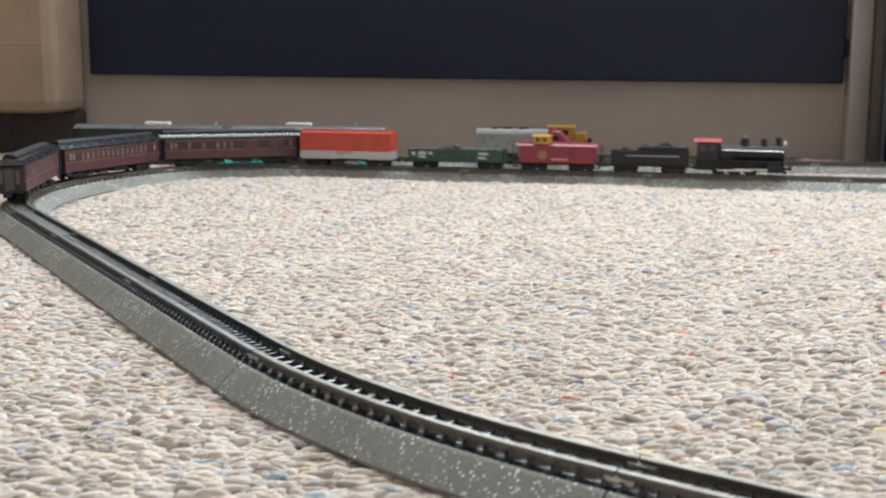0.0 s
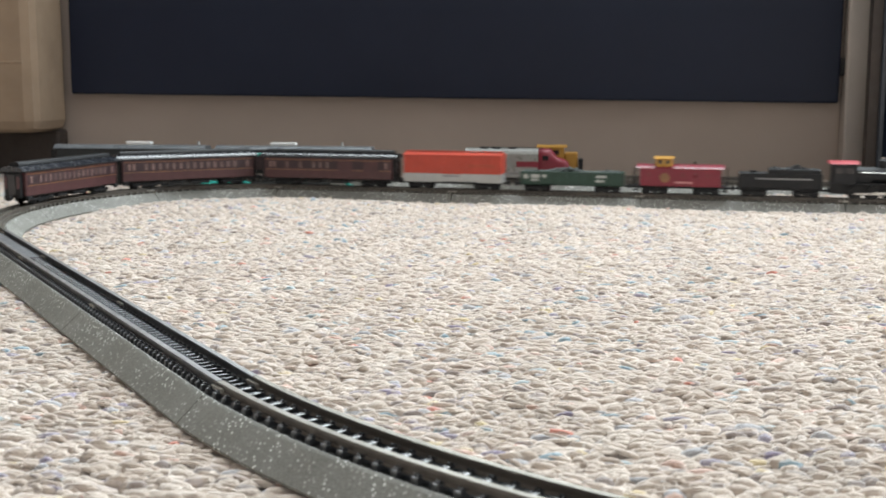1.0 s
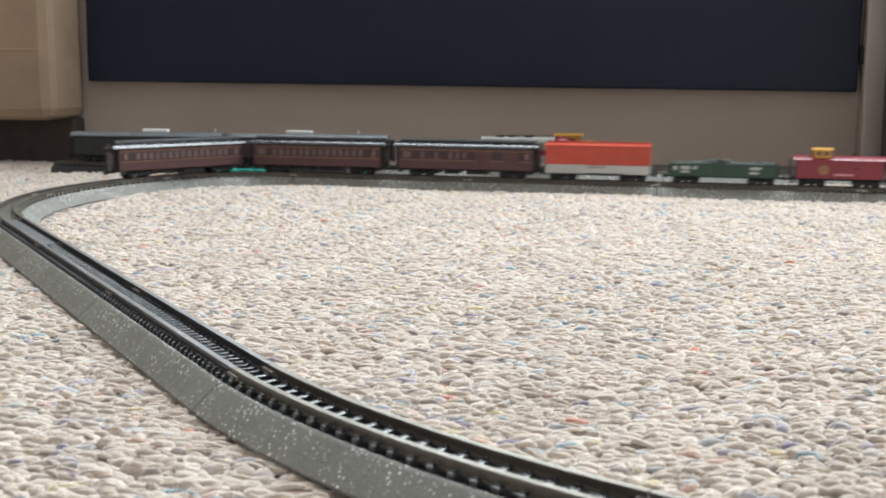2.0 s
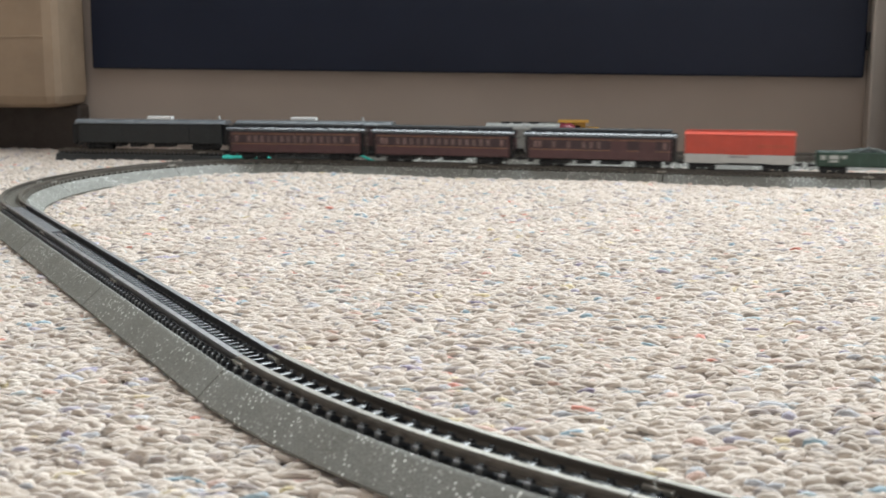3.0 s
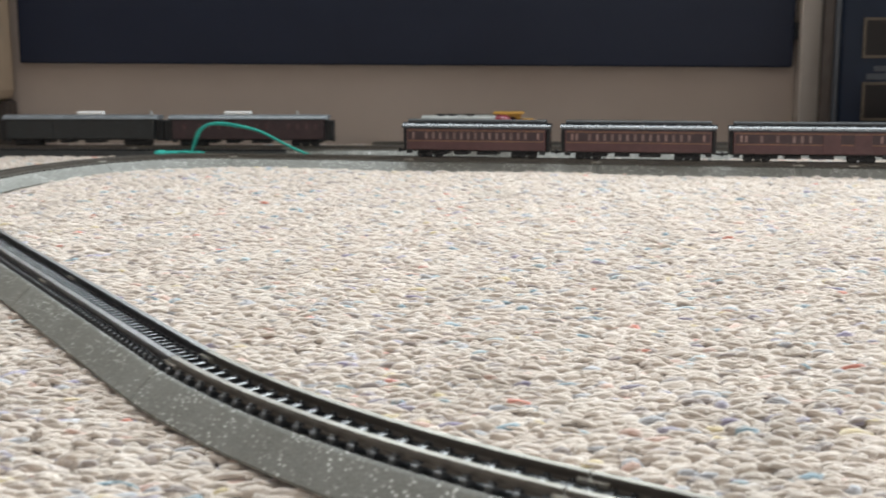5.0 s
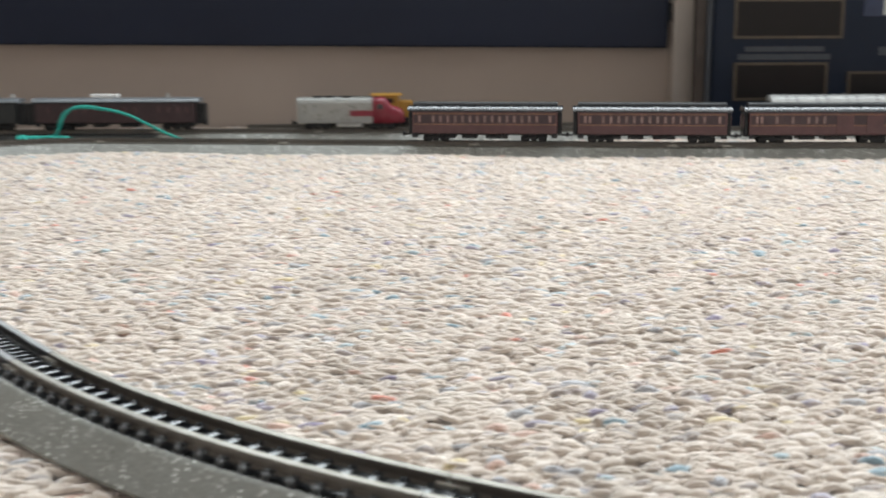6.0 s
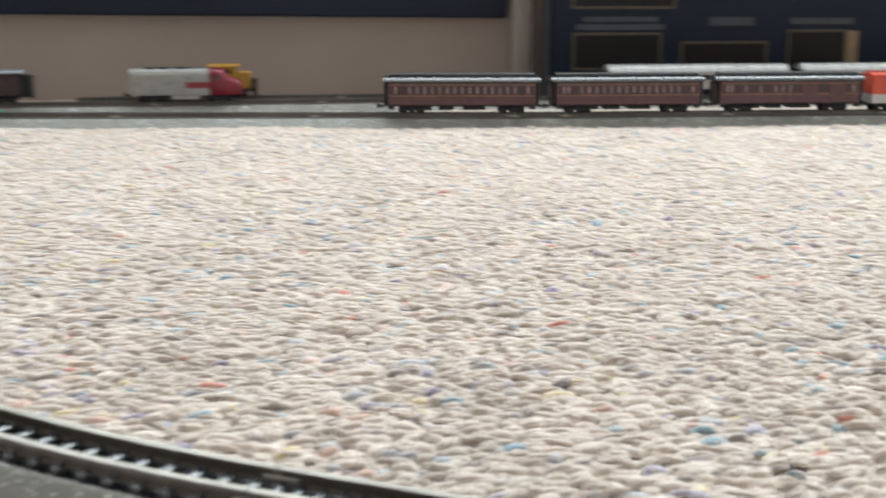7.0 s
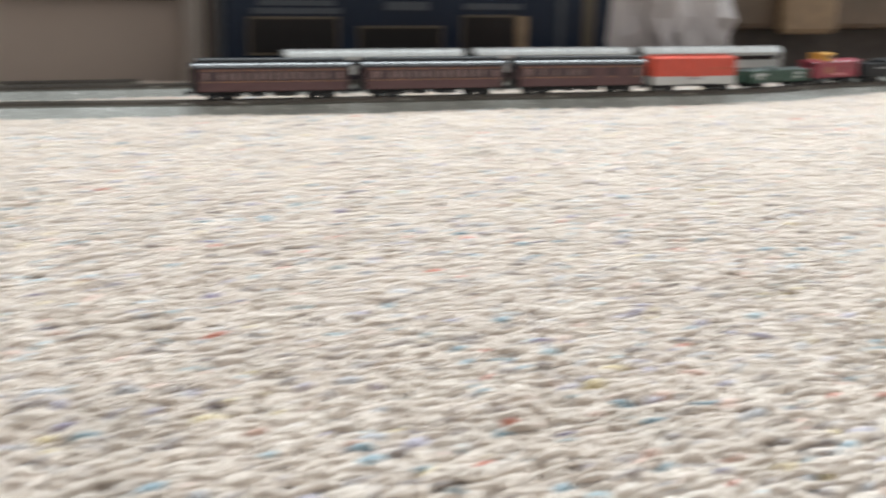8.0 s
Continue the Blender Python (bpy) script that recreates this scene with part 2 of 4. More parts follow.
def place(s):
    """The centre line at s: x, y and heading."""
    c, d = math.cos(HEAD), math.sin(HEAD)
    if s < 0:
        a = min(-s, 0.1496) / R_NEAR
        cx, cy, h = JX + d * R_NEAR, JY - c * R_NEAR, HEAD + a
        rest = max(0, -s - 0.1496)
        return cx - R_NEAR * math.sin(h) - rest * math.cos(h), cy + R_NEAR * math.cos(h) - rest * math.sin(h), h
    if s < STRAIGHT:
        return JX + c * s, JY + d * s, HEAD
    x, y, h = JX + c * STRAIGHT, JY + d * STRAIGHT, HEAD
    e = S_EASE + R_EASE * EASE
    # arcs (radius, to the right) and straights after the near straight
    k0, k1 = S_SWAY + R_SWAY * SWAY, S_SWAY + 2 * R_SWAY * SWAY
    for s0, s1, r in ((STRAIGHT, S_TIGHT, -R_WIDE), (S_TIGHT, S_BEND, -R_TIGHT), (S_BEND, S_EASE, 0), (S_EASE, e, R_EASE), (e, S_SWAY, 0), (S_SWAY, k0, R_SWAY), (k0, k1, -R_SWAY), (k1, 99, 0)):
        run_on = min(s, s1) - s0
        if run_on <= 0:
            break
        if r:
            k = h + run_on / r
            x, y, h = x + r * (math.sin(k) - math.sin(h)), y - r * (math.cos(k) - math.cos(h)), k
        else:
            x, y = x + run_on * math.cos(h), y + run_on * math.sin(h)
    return x, y, h


def sweep(bm, profile, pts):
    """A closed outline (across, up) drawn along points with headings."""
    rings = []
    for x, y, h in pts:
        rings.append([bm.verts.new((x + math.sin(h) * u, y - math.cos(h) * u, v)) for u, v in profile])
    k = len(profile)
    for a, b in zip(rings, rings[1:]):
        for i in range(k):
            bm.faces.new((a[i], a[(i + 1) % k], b[(i + 1) % k], b[i]))
    bm.faces.new(rings[0][::-1])
    bm.faces.new(rings[-1])
    bmesh.ops.recalc_face_normals(bm, faces=bm.faces)
    return bm


GROUND = -0.0030  # the crowns of the carpet loops, under the roadbed
BED = [(-0.0140, GROUND - 0.0024), (-0.0140, GROUND + 0.0002), (-0.0180, GROUND + 0.0006), (-0.0180, GROUND + 0.0013), (-0.0106, 0.0047), (-0.0098, 0.0052), (-0.0091, 0.0050), (-0.0088, 0.0040),
       (0.0088, 0.0040), (0.0091, 0.0050), (0.0098, 0.0052), (0.0106, 0.0047), (0.0180, GROUND + 0.0013), (0.0180, GROUND + 0.0006), (0.0140, GROUND + 0.0002), (0.0140, GROUND - 0.0024)]
STRIP = [(-0.0087, 0.0039), (-0.0086, 0.0045), (0.0086, 0.0045), (0.0087, 0.0039)]
# the older siding track: a narrow black base with steep sides
BED_DARK = [(-0.0125, GROUND - 0.0024), (-0.0132, GROUND + 0.0006), (-0.0098, 0.0044), (-0.0091, 0.0048), (-0.0088, 0.0040), (0.0088, 0.0040), (0.0091, 0.0048), (0.0098, 0.0044), (0.0132, GROUND + 0.0006), (0.0125, GROUND - 0.0024)]


def rail_profile(u):
    z0, z1 = 0.0056, RAIL_Z
    return [(u - 0.0014, z0), (u - 0.0014, z0 + 0.0004), (u - 0.0006, z0 + 0.0007), (u - 0.0006, z1 - 0.0010), (u - 0.0010, z1 - 0.0007), (u - 0.0009, z1),
            (u + 0.0009, z1), (u + 0.0010, z1 - 0.0007), (u + 0.0006, z1 - 0.0010), (u + 0.0006, z0 + 0.0007), (u + 0.0014, z0 + 0.0004), (u + 0.0014, z0)]


def tie_mesh(half, material):
    bm = box(B(), -half, half, -0.0085, 0.0085, 0.0042, 0.0063, half * 0.4)
    for u in (-0.0072, -0.0032, 0.0032, 0.0072):  # moulded spike heads beside the rails
        box(bm, -half * 0.6, half * 0.6, u - 0.0005, u + 0.0005, 0.0061, 0.0068)
    return mesh_of(bm, "tie", material)


TIE_WIDE, TIE_NARROW, TIE_TAN = tie_mesh(0.00105, TIE), tie_mesh(0.00052, TIE), tie_mesh(0.0009, TANTIE)


def track_section(path, s0, s1, curved, group, plate=False, dark=False, tan=False):
    steps = 14 if curved else 2
    mid = path((s0 + s1) / 2)
    kind = "curved" if curved else "straight"
    t = thing("track_section", f"{kind} section of model railway track on {'black base' if dark else 'grey roadbed'}, on the carpet", "model track", group, m=pose(mid[0], mid[1], 0))
    gap = 0.00025
    pts = [path(s0 + gap + (s1 - s0 - 2 * gap) * i / steps) for i in range(steps + 1)]
    pts = [(x - mid[0], y - mid[1], h) for x, y, h in pts]
    if dark:
        part("roadbed", sweep(B(), BED_DARK, pts), DARKBED, t, "black plastic track base")
    else:
        part("roadbed", sweep(B(), BED, pts), BALLAST, t, "grey moulded ballast roadbed")
    if tan:
        part("tie_strip", sweep(B(), STRIP, pts), BALLAST, t, "grey ballast between the ties")
    else:
        part("tie_strip", sweep(B(), STRIP, pts), BLACK, t, "black strip under the ties")
    for u in (-0.0052, 0.0052):
        blue = not (curved or tan or dark) and s0 > -0.1
        rail = part("rail", sweep(B(), rail_profile(u), pts), BLUESTEEL if blue else RAIL, t)
        rail.data.materials.append(BLUEWEB if blue else RAILSIDE)
        for p in rail.data.polygons:
            p.material_index = 0 if p.center.z > RAIL_Z - 0.0003 else 1
        bm = B()
        box(bm, -0.0036, 0.0036, -0.0016, 0.0016, 0.0060, 0.0072, 0.0002)
        x, y, h = path(s1 - 0.001)
        part("rail_joiner", bm, JOINER, t, at=pose(x - mid[0] + math.sin(h) * u, y - mid[1] - math.cos(h) * u, 0, 0, 0, math.degrees(h)))
    if plate:
        part("centre_plate", sweep(B(), [(-0.0037, 0.0042), (-0.0037, 0.0066), (0.0037, 0.0066), (0.0037, 0.0042)], pts), PLATE, t, "smooth dark grey rerailing plate")
    pitch, mesh = (0.00615, TIE_WIDE) if curved else (0.0041, TIE_NARROW)
    n = max(2, round((s1 - s0) / pitch))
    for i in range(n):
        x, y, h = path(s0 + (s1 - s0) * (i + 0.5) / n)
        ob = new("tie", TIE_TAN if tan else mesh)
        ob.parent = t
        ob.matrix_basis = pose(x - mid[0], y - mid[1], 0, 0, 0, math.degrees(h) + random.uniform(-0.6, 0.6))
    return t


# ---- room ----
WALL_Y = 1.105
FLOOR = single("floor", box(B(), -2.32, 2.72, -2.32, WALL_Y + 0.12, -0.10, -0.0057), BACKING, "beige flecked wall-to-wall carpet backing", "carpet", "structure")
bm = B()
box(bm, -2.2, -0.5, WALL_Y, WALL_Y + 0.12, -0.0066, 2.4)
box(bm, 1.9, 2.6, WALL_Y, WALL_Y + 0.12, -0.0066, 2.4)
box(bm, -0.5, 1.9, WALL_Y, WALL_Y + 0.12, -0.0066, 0.47)
box(bm, -0.5, 1.9, WALL_Y, WALL_Y + 0.12, 1.52, 2.4)
single("wall_north", bm, WALL, "tan painted wall with a wide window opening", "wall", "structure")
# the other walls and the ceiling are unseen, added to enclose the light
single("wall_west", box(B(), -2.32, -2.2, -2.2, WALL_Y + 0.12, -0.0066, 2.4), WALL, "unseen tan painted side wall", "wall", "structure")
bm = B()
box(bm, 2.6, 2.72, -2.2, -0.5, -0.0066, 2.4)
box(bm, 2.6, 2.72, 1.0, WALL_Y + 0.12, -0.0066, 2.4)
box(bm, 2.6, 2.72, -0.5, 1.0, -0.0066, 0.7)
box(bm, 2.6, 2.72, -0.5, 1.0, 1.9, 2.4)
single("wall_east", bm, WALL, "unseen tan painted side wall with a window opening", "wall", "structure")
bm = B()
box(bm, -2.2, -0.2, -2.32, -2.2, -0.0066, 2.4)
box(bm, 1.4, 2.6, -2.32, -2.2, -0.0066, 2.4)
box(bm, -0.2, 1.4, -2.32, -2.2, -0.0066, 0.8)
box(bm, -0.2, 1.4, -2.32, -2.2, 2.1, 2.4)
single("wall_south", bm, WALL, "unseen tan painted wall with an assumed opening", "wall", "structure")
single("ceiling", box(B(), -2.32, 2.72, -2.32, WALL_Y + 0.12, 2.4, 2.5), CEIL, "unseen plain white ceiling", "ceiling", "structure")

# black board on the wall, with the pale upright beside it
board = thing("black_panel", "large matt black panel on the tan wall above the skirting", "panel")
part("board", box(B(), -0.3640, 0.3640, WALL_Y - 0.014, WALL_Y, 0, 0.376, 0.002), BOARD, board, at=pose(-0.1258, 0, 0.0745, 0, 0.54, 0))
part("hinge", box(B(), 0.2390, 0.2428, WALL_Y - 0.012, WALL_Y - 0.004, 0.096, 0.112, 0.001), BLACK, board, "small black hinge")
single("upright_trim", box(B(), 0.2425, 0.2672, WALL_Y - 0.02, WALL_Y, -0.0066, 0.46, 0.002), TRIM, "pale taupe upright trim beside the black panel", "trim", "structure")

# cloth-covered seat in the corner
seat = thing("ottoman", "tan cloth-covered ottoman on a dark recessed base", "ottoman")
part("cover", box(B(), -1.15, -0.4980, 1.030, 1.1045, 0.0420, 0.42, 0.011), TANCLOTH, seat, "tan cloth cover with rounded corners")
part("piping", tube(B(), (-1.14, 1.0302, 0.1075), (-0.508, 1.0302, 0.1075), 0.0011, n=10), TANCLOTH, seat, "tan piped seam")
part("plinth", box(B(), -1.12, -0.500, 1.082, 1.1045, -0.0066, 0.0425, 0.003), DARKBASE, seat, "dark recessed base")


# ---- railway ----
def main_line():
    joints = [(-0.2766, -0.1496, False), (-0.1496, -0.0125, True)]
    joints += [(-0.0125, 0.1242, False), (0.1242, 0.2610, False), (0.2610, STRAIGHT, False)]
    a = R_WIDE * T_WIDE / 2
    joints += [(STRAIGHT, STRAIGHT + a, True), (STRAIGHT + a, S_TIGHT, True), (S_TIGHT, S_BEND, True)]
    joints += [(S_BEND + 0.1431 * i, S_BEND + 0.1431 * (i + 1), False) for i in range(3)]
    e = S_EASE + R_EASE * EASE
    a, k = (S_SWAY - e) / 3, R_SWAY * SWAY
    joints += [(S_EASE, e, True)] + [(e + a * i, e + a * (i + 1), False) for i in range(3)]
    joints += [(S_SWAY, S_SWAY + k, True), (S_SWAY + k, S_SWAY + 2 * k, True), (S_SWAY + 2 * k, S_SWAY + 2 * k + 0.134, False)]
    for s0, s1, curved in joints:
        track_section(place, s0, s1, curved, "main line track", plate=abs(s1 - STRAIGHT) < 1e-6, tan=s0 >= STRAIGHT)


def siding_place(s):
    return -0.475 + s * 0.99996, 0.985 - s * 0.0087, radians(-0.5)


main_line()
for i in range(11):
    track_section(siding_place, 0.134 * i, 0.134 * (i + 1), False, "siding track", dark=i < 2, tan=i >= 2)


# ---- rolling stock: x runs forward, z = 0 is the top of the rails ----
def truck(parent, x, axles=2, pitch=0.0125, wheel=0.0027, width=0.0125):
    bm = B()
    half = pitch * (axles - 1) / 2
    for y in (-1, 1):
        box(bm, x - half - 0.003, x + half + 0.003, y * width / 2 - 0.0007, y * width / 2 + 0.0007, 0.0022, 0.0042, 0.0004)
        for i in range(axles):
            wx = x - half + pitch * i
            box(bm, wx - 0.0012, wx + 0.0012, y * width / 2 - 0.0011, y * width / 2 + 0.0011, 0.0014, 0.0036, 0.0004)
        box(bm, x - 0.0022, x + 0.0022, y * width / 2 - 0.001, y * width / 2 + 0.001, 0.001, 0.0035, 0.0004)
    box(bm, x - 0.002, x + 0.002, -width / 2, width / 2, 0.003, 0.0058, 0.0004)
    t = part("truck", bm, BLACK, parent, "black truck sideframes")
    for i in range(axles):
        wx = x - half + pitch * i
        bm = B()
        for y in (-1, 1):
            tube(bm, (wx, y * 0.0036, wheel), (wx, y * 0.0050, wheel), wheel, n=14)
            tube(bm, (wx, y * 0.0036, wheel), (wx, y * 0.0041, wheel), wheel + 0.0007, n=14)
        tube(bm, (wx, -0.0036, wheel), (wx, 0.0036, wheel), 0.0007, n=8)
        part("wheelset", bm, BLACK, t)
    return t


def coupler(parent, x, direction):
    bm = B()
    box(bm, min(x, x + direction * 0.0045), max(x, x + direction * 0.0045), -0.0009, 0.0009, 0.0042, 0.0058, 0.0003)
    box(bm, min(x + direction * 0.0035, x + direction * 0.0052), max(x + direction * 0.0035, x + direction * 0.0052), -0.0018, 0.0018, 0.0036, 0.0068, 0.0003)
    part("coupler", bm, BLACK, parent, "black coupler")


def arch(width, z0, rise, n=10, flat=1.6):
    """An arched roof outline, from its right eave over to its left."""
    pts = []
    for i in range(n + 1):
        a = -1 + 2 * i / n
        pts.append((-a * width / 2, z0 + rise * (1 - abs(a) ** (2 * flat))))
    return pts


def coach(name, label, length, body_mat, roof_mat, windows, doors=(), stripes=True, window_mat=None, group="", height=0.0288, clerestory=True):
    """A heavyweight passenger car. windows: where panes stand, as parts of the length from the rear."""
    c = thing(name, label, "passenger car", group)
    h, w = length / 2, 0.0180
    z_floor, z_eave = 0.0062, height - 0.0062
    part("body", box(B(), -h + 0.003, h - 0.003, -w / 2, w / 2, z_floor, z_eave, 0.0005), body_mat, c)
    for e in (-1, 1):
        bm = B()
        box(bm, min(e * (h - 0.003), e * h), max(e * (h - 0.003), e * h), -w * 0.36, w * 0.36, z_floor - 0.001, z_eave - 0.0006, 0.0006)
        for y in (-1, 1):
            box(bm, e * (h - 0.0052) - 0.0022, e * (h - 0.0052) + 0.0022, y * w / 2 - 0.0012, y * w / 2 + 0.0002, z_floor - 0.0028, z_floor, 0.0003)
        part("vestibule", bm, BLACK, c, "black end vestibule with steps")
        part("end_door", box(B(), min(e * h, e * (h + 0.0003)), max(e * h, e * (h + 0.0003)), -0.0028, 0.0028, z_floor, z_eave - 0.002, 0.0001), DARKGLASS, c)
        for y in (-0.0048, 0.0048):
            part("end_window", box(B(), min(e * h, e * (h + 0.0003)), max(e * h, e * (h + 0.0003)), y - 0.0011, y + 0.0011, z_floor + 0.005, z_eave - 0.003, 0.0001), DULLWIN, c)
        coupler(c, e * h, e)
        if length > 0.12:
            part("diaphragm", box(B(), min(e * h, e * (h + 0.0046)), max(e * h, e * (h + 0.0046)), -0.0062, 0.0062, z_floor - 0.001, z_eave - 0.001, 0.0005), BLACK, c, "black end diaphragm")
    out = arch(w + 0.0012, z_eave, 0.0036, 36, 2.0)
    roof = part("roof", extrude(B(), out, -h - 0.0006, h + 0.0006), roof_mat, c, "glossy arched roof", smooth=True)
    if clerestory:
        bm = B()
        extrude(bm, [(u, v) for u, v in arch(w * 0.50, z_eave + 0.0028, 0.0034, 18, 2.6)], -h + 0.003, h - 0.003)
        part("clerestory", bm, BLACK if roof_mat is ROOFBLACK else roof_mat, roof, smooth=True)
    part("eave_strip", box(B(), -h + 0.001, h - 0.001, -w / 2 - 0.0009, w / 2 + 0.0009, z_eave - 0.0004, z_eave + 0.0004, 0.0002), BLACK, c)
    z0, z1 = z_floor + 0.0080, z_eave - 0.0030
    for y in (-1, 1):
        if stripes:
            for z in (z0 - 0.0014, z1 + 0.0009):
                part("stripe", box(B(), -h + 0.004, h - 0.004, min(y * w / 2, y * (w / 2 + 0.00012)), max(y * w / 2, y * (w / 2 + 0.00012)), z, z + 0.0004), GOLD, c, "thin gold line")
        if windows:
            part("window_band", box(B(), -h + 0.0045, h - 0.0045, min(y * w / 2, y * (w / 2 + 0.0001)), max(y * w / 2, y * (w / 2 + 0.0001)), z0 - 0.0006, z1 + 0.0006), DKMAROON, c, "darker band behind the windows")
        for f in windows:
            x = -h + length * f
            win = part("window", box(B(), x - 0.0014, x + 0.0014, min(y * (w / 2 - 0.0004), y * (w / 2 + 0.00022)), max(y * (w / 2 - 0.0004), y * (w / 2 + 0.00022)), z0, z1, 0.0001), body_mat, c)
            part("pane", box(B(), x - 0.00085, x + 0.00085, min(y * (w / 2), y * (w / 2 + 0.0003)), max(y * (w / 2), y * (w / 2 + 0.0003)), z0 + 0.0005, z1 - 0.0005), window_mat or (CREAM if f < 0.12 or f > 0.9 else DIMWIN), win)
        for f in doors:
            x = -h + length * f
            part("baggage_door", box(B(), x - 0.006, x + 0.006, min(y * w / 2, y * (w / 2 + 0.0004)), max(y * w / 2, y * (w / 2 + 0.0004)), z_floor + 0.0008, z1 + 0.0006, 0.0002), body_mat, c)
    bm = B()
    box(bm, -h + 0.006, h - 0.006, -0.006, 0.006, z_floor - 0.0012, z_floor, 0.0003)
    part("underframe", bm, BLACK, c, "black underframe")
    for x, l in ((-0.1, 0.011), (0.08, 0.016), (-0.22, 0.006)):
        part("battery_box", box(B(), length * x - l / 2, length * x + l / 2, -0.0075, 0.0075, z_floor - 0.0036, z_floor - 0.0012, 0.0004), BLACK, c)
    for x in (-1, 1):
        truck(c, x * (h - 0.020), 2 if length < 0.12 else 3, 0.0125 if length < 0.12 else 0.0085)
    return c


def spread(a, b, n):
    return [a + (b - a) * i / (n - 1) for i in range(n)]


coach_rear = coach("passenger_coach", "maroon model passenger coach, gold lines, black roof, at the train's end", 0.112, MAROON, ROOFBLACK,
                   [0.075] + spread(0.165, 0.84, 15) + [0.925], group="running train")
coach_mid = coach("passenger_coach", "maroon model passenger coach with gold lines and black roof, mid train", 0.112, MAROON, ROOFBLACK,
                  [0.075, 0.105] + spread(0.19, 0.83, 14) + [0.925], group="running train")
coach_front = coach("combine_coach", "maroon model baggage and passenger coach with a black roof", 0.112, MAROON, ROOFBLACK,
                    [0.075, 0.105, 0.20, 0.30, 0.40, 0.45, 0.50, 0.93], doors=(0.63, 0.82), group="running train")


def boxcar():
    c = thing("boxcar", "orange and silver model boxcar with black trucks", "freight car", "running train")
    h, w = 0.0385, 0.0190
    part("lower_side", box(B(), -h, h, -w / 2, w / 2, 0.0055, 0.0122, 0.0004), SILVER, c, "silver lower side")
    part("upper_side", box(B(), -h, h, -w / 2, w / 2, 0.0122, 0.0262, 0.0004), ORANGE, c, "orange upper side")
    roof = part("roof", extrude(B(), [(w / 2 + 0.0004, 0.0258), (w / 2 + 0.0004, 0.0264), (0, 0.0282), (-w / 2 - 0.0004, 0.0264), (-w / 2 - 0.0004, 0.0258)], -h - 0.0003, h + 0.0003), ORANGE, c)
    for i in range(9):
        x = -h + 0.004 + i * (2 * h - 0.008) / 8
        bm = extrude(B(), [(w / 2 + 0.0003, 0.0262), (w / 2 + 0.0003, 0.0267), (0, 0.0285), (-w / 2 - 0.0003, 0.0267), (-w / 2 - 0.0003, 0.0262)], x - 0.0003, x + 0.0003)
        part("roof_rib", bm, ORANGE, roof)
    part("roof_walk", box(B(), -h, h, -0.0016, 0.0016, 0.0285, 0.0291, 0.0001), ORANGE, c)
    for y in (-1, 1):
        f0, f1 = y * w / 2, y * (w / 2 + 0.0007)
        part("door", box(B(), -0.0075, 0.0075, min(f0, f1), max(f0, f1), 0.0062, 0.0252, 0.0002), ORANGE, c, "sliding door")
        part("door_foot", box(B(), -0.0075, 0.0075, min(f0, f1 * 1.01), max(f0, f1 * 1.01), 0.0062, 0.0120, 0.0002), SILVER, c)
        part("door_rail", box(B(), -0.0080, 0.0200, min(f0, y * (w / 2 + 0.0009)), max(f0, y * (w / 2 + 0.0009)), 0.0054, 0.0060, 0.0001), BLACK, c)
        for i in range(13):
            x = -h + 0.0015 + i * (2 * h - 0.003) / 12
            if abs(x) > 0.008:
                part("side_rib", box(B(), x - 0.0002, x + 0.0002, min(f0, y * (w / 2 + 0.0002)), max(f0, y * (w / 2 + 0.0002)), 0.0128, 0.0258), ORANGE, c)
        g = y * (w / 2 + 0.00035)
        part("lettering", box(B(), 0.0125, 0.0340, min(f0, g), max(f0, g), 0.0172, 0.0196), RUST, c, "faded dark lettering bar")
        part("lettering", box(B(), -0.0070, 0.0065, min(f0, y * (w / 2 + 0.00085)), max(f0, y * (w / 2 + 0.00085)), 0.0098, 0.0112), GREYPAINT, c, "grey lettering bar")
    for e in (-1, 1):
        coupler(c, e * h, e)
        bm = B()
        for i in range(6):
            box(bm, min(e * h, e * (h + 0.0006)), max(e * h, e * (h + 0.0006)), 0.0050, 0.0085, 0.008 + i * 0.003, 0.0084 + i * 0.003)
        part("ladder", bm, BLACK, c)
    for x in (-0.0260, 0.0260):
        truck(c, x)
    part("underframe", box(B(), -h + 0.002, h - 0.002, -0.004, 0.004, 0.0040, 0.0055, 0.0003), BLACK, c)
    return c


def rubble(bm, x0, x1, w, z0, rise, n, size, seed):
    rnd = random.Random(seed)
    for _ in range(n):
        x, y = rnd.uniform(x0, x1), rnd.uniform(-w, w)
        f = (x - x0) / (x1 - x0)
        top = rise * (0.55 + 0.45 * math.sin(f * 11 + seed)) * (1 - (y / w) ** 2 * 0.6) * min(1, 6 * min(f, 1 - f) + 0.2)
        m = pose(x, y, z0 + top * rnd.uniform(0.4, 1), rnd.uniform(0, 90), rnd.uniform(0, 90), rnd.uniform(0, 90)) @ Matrix.Diagonal((1, rnd.uniform(0.6, 1), rnd.uniform(0.6, 1), 1))
        bmesh.ops.create_icosphere(bm, subdivisions=1, radius=size * rnd.uniform(0.6, 1.2), matrix=m)
    return bm


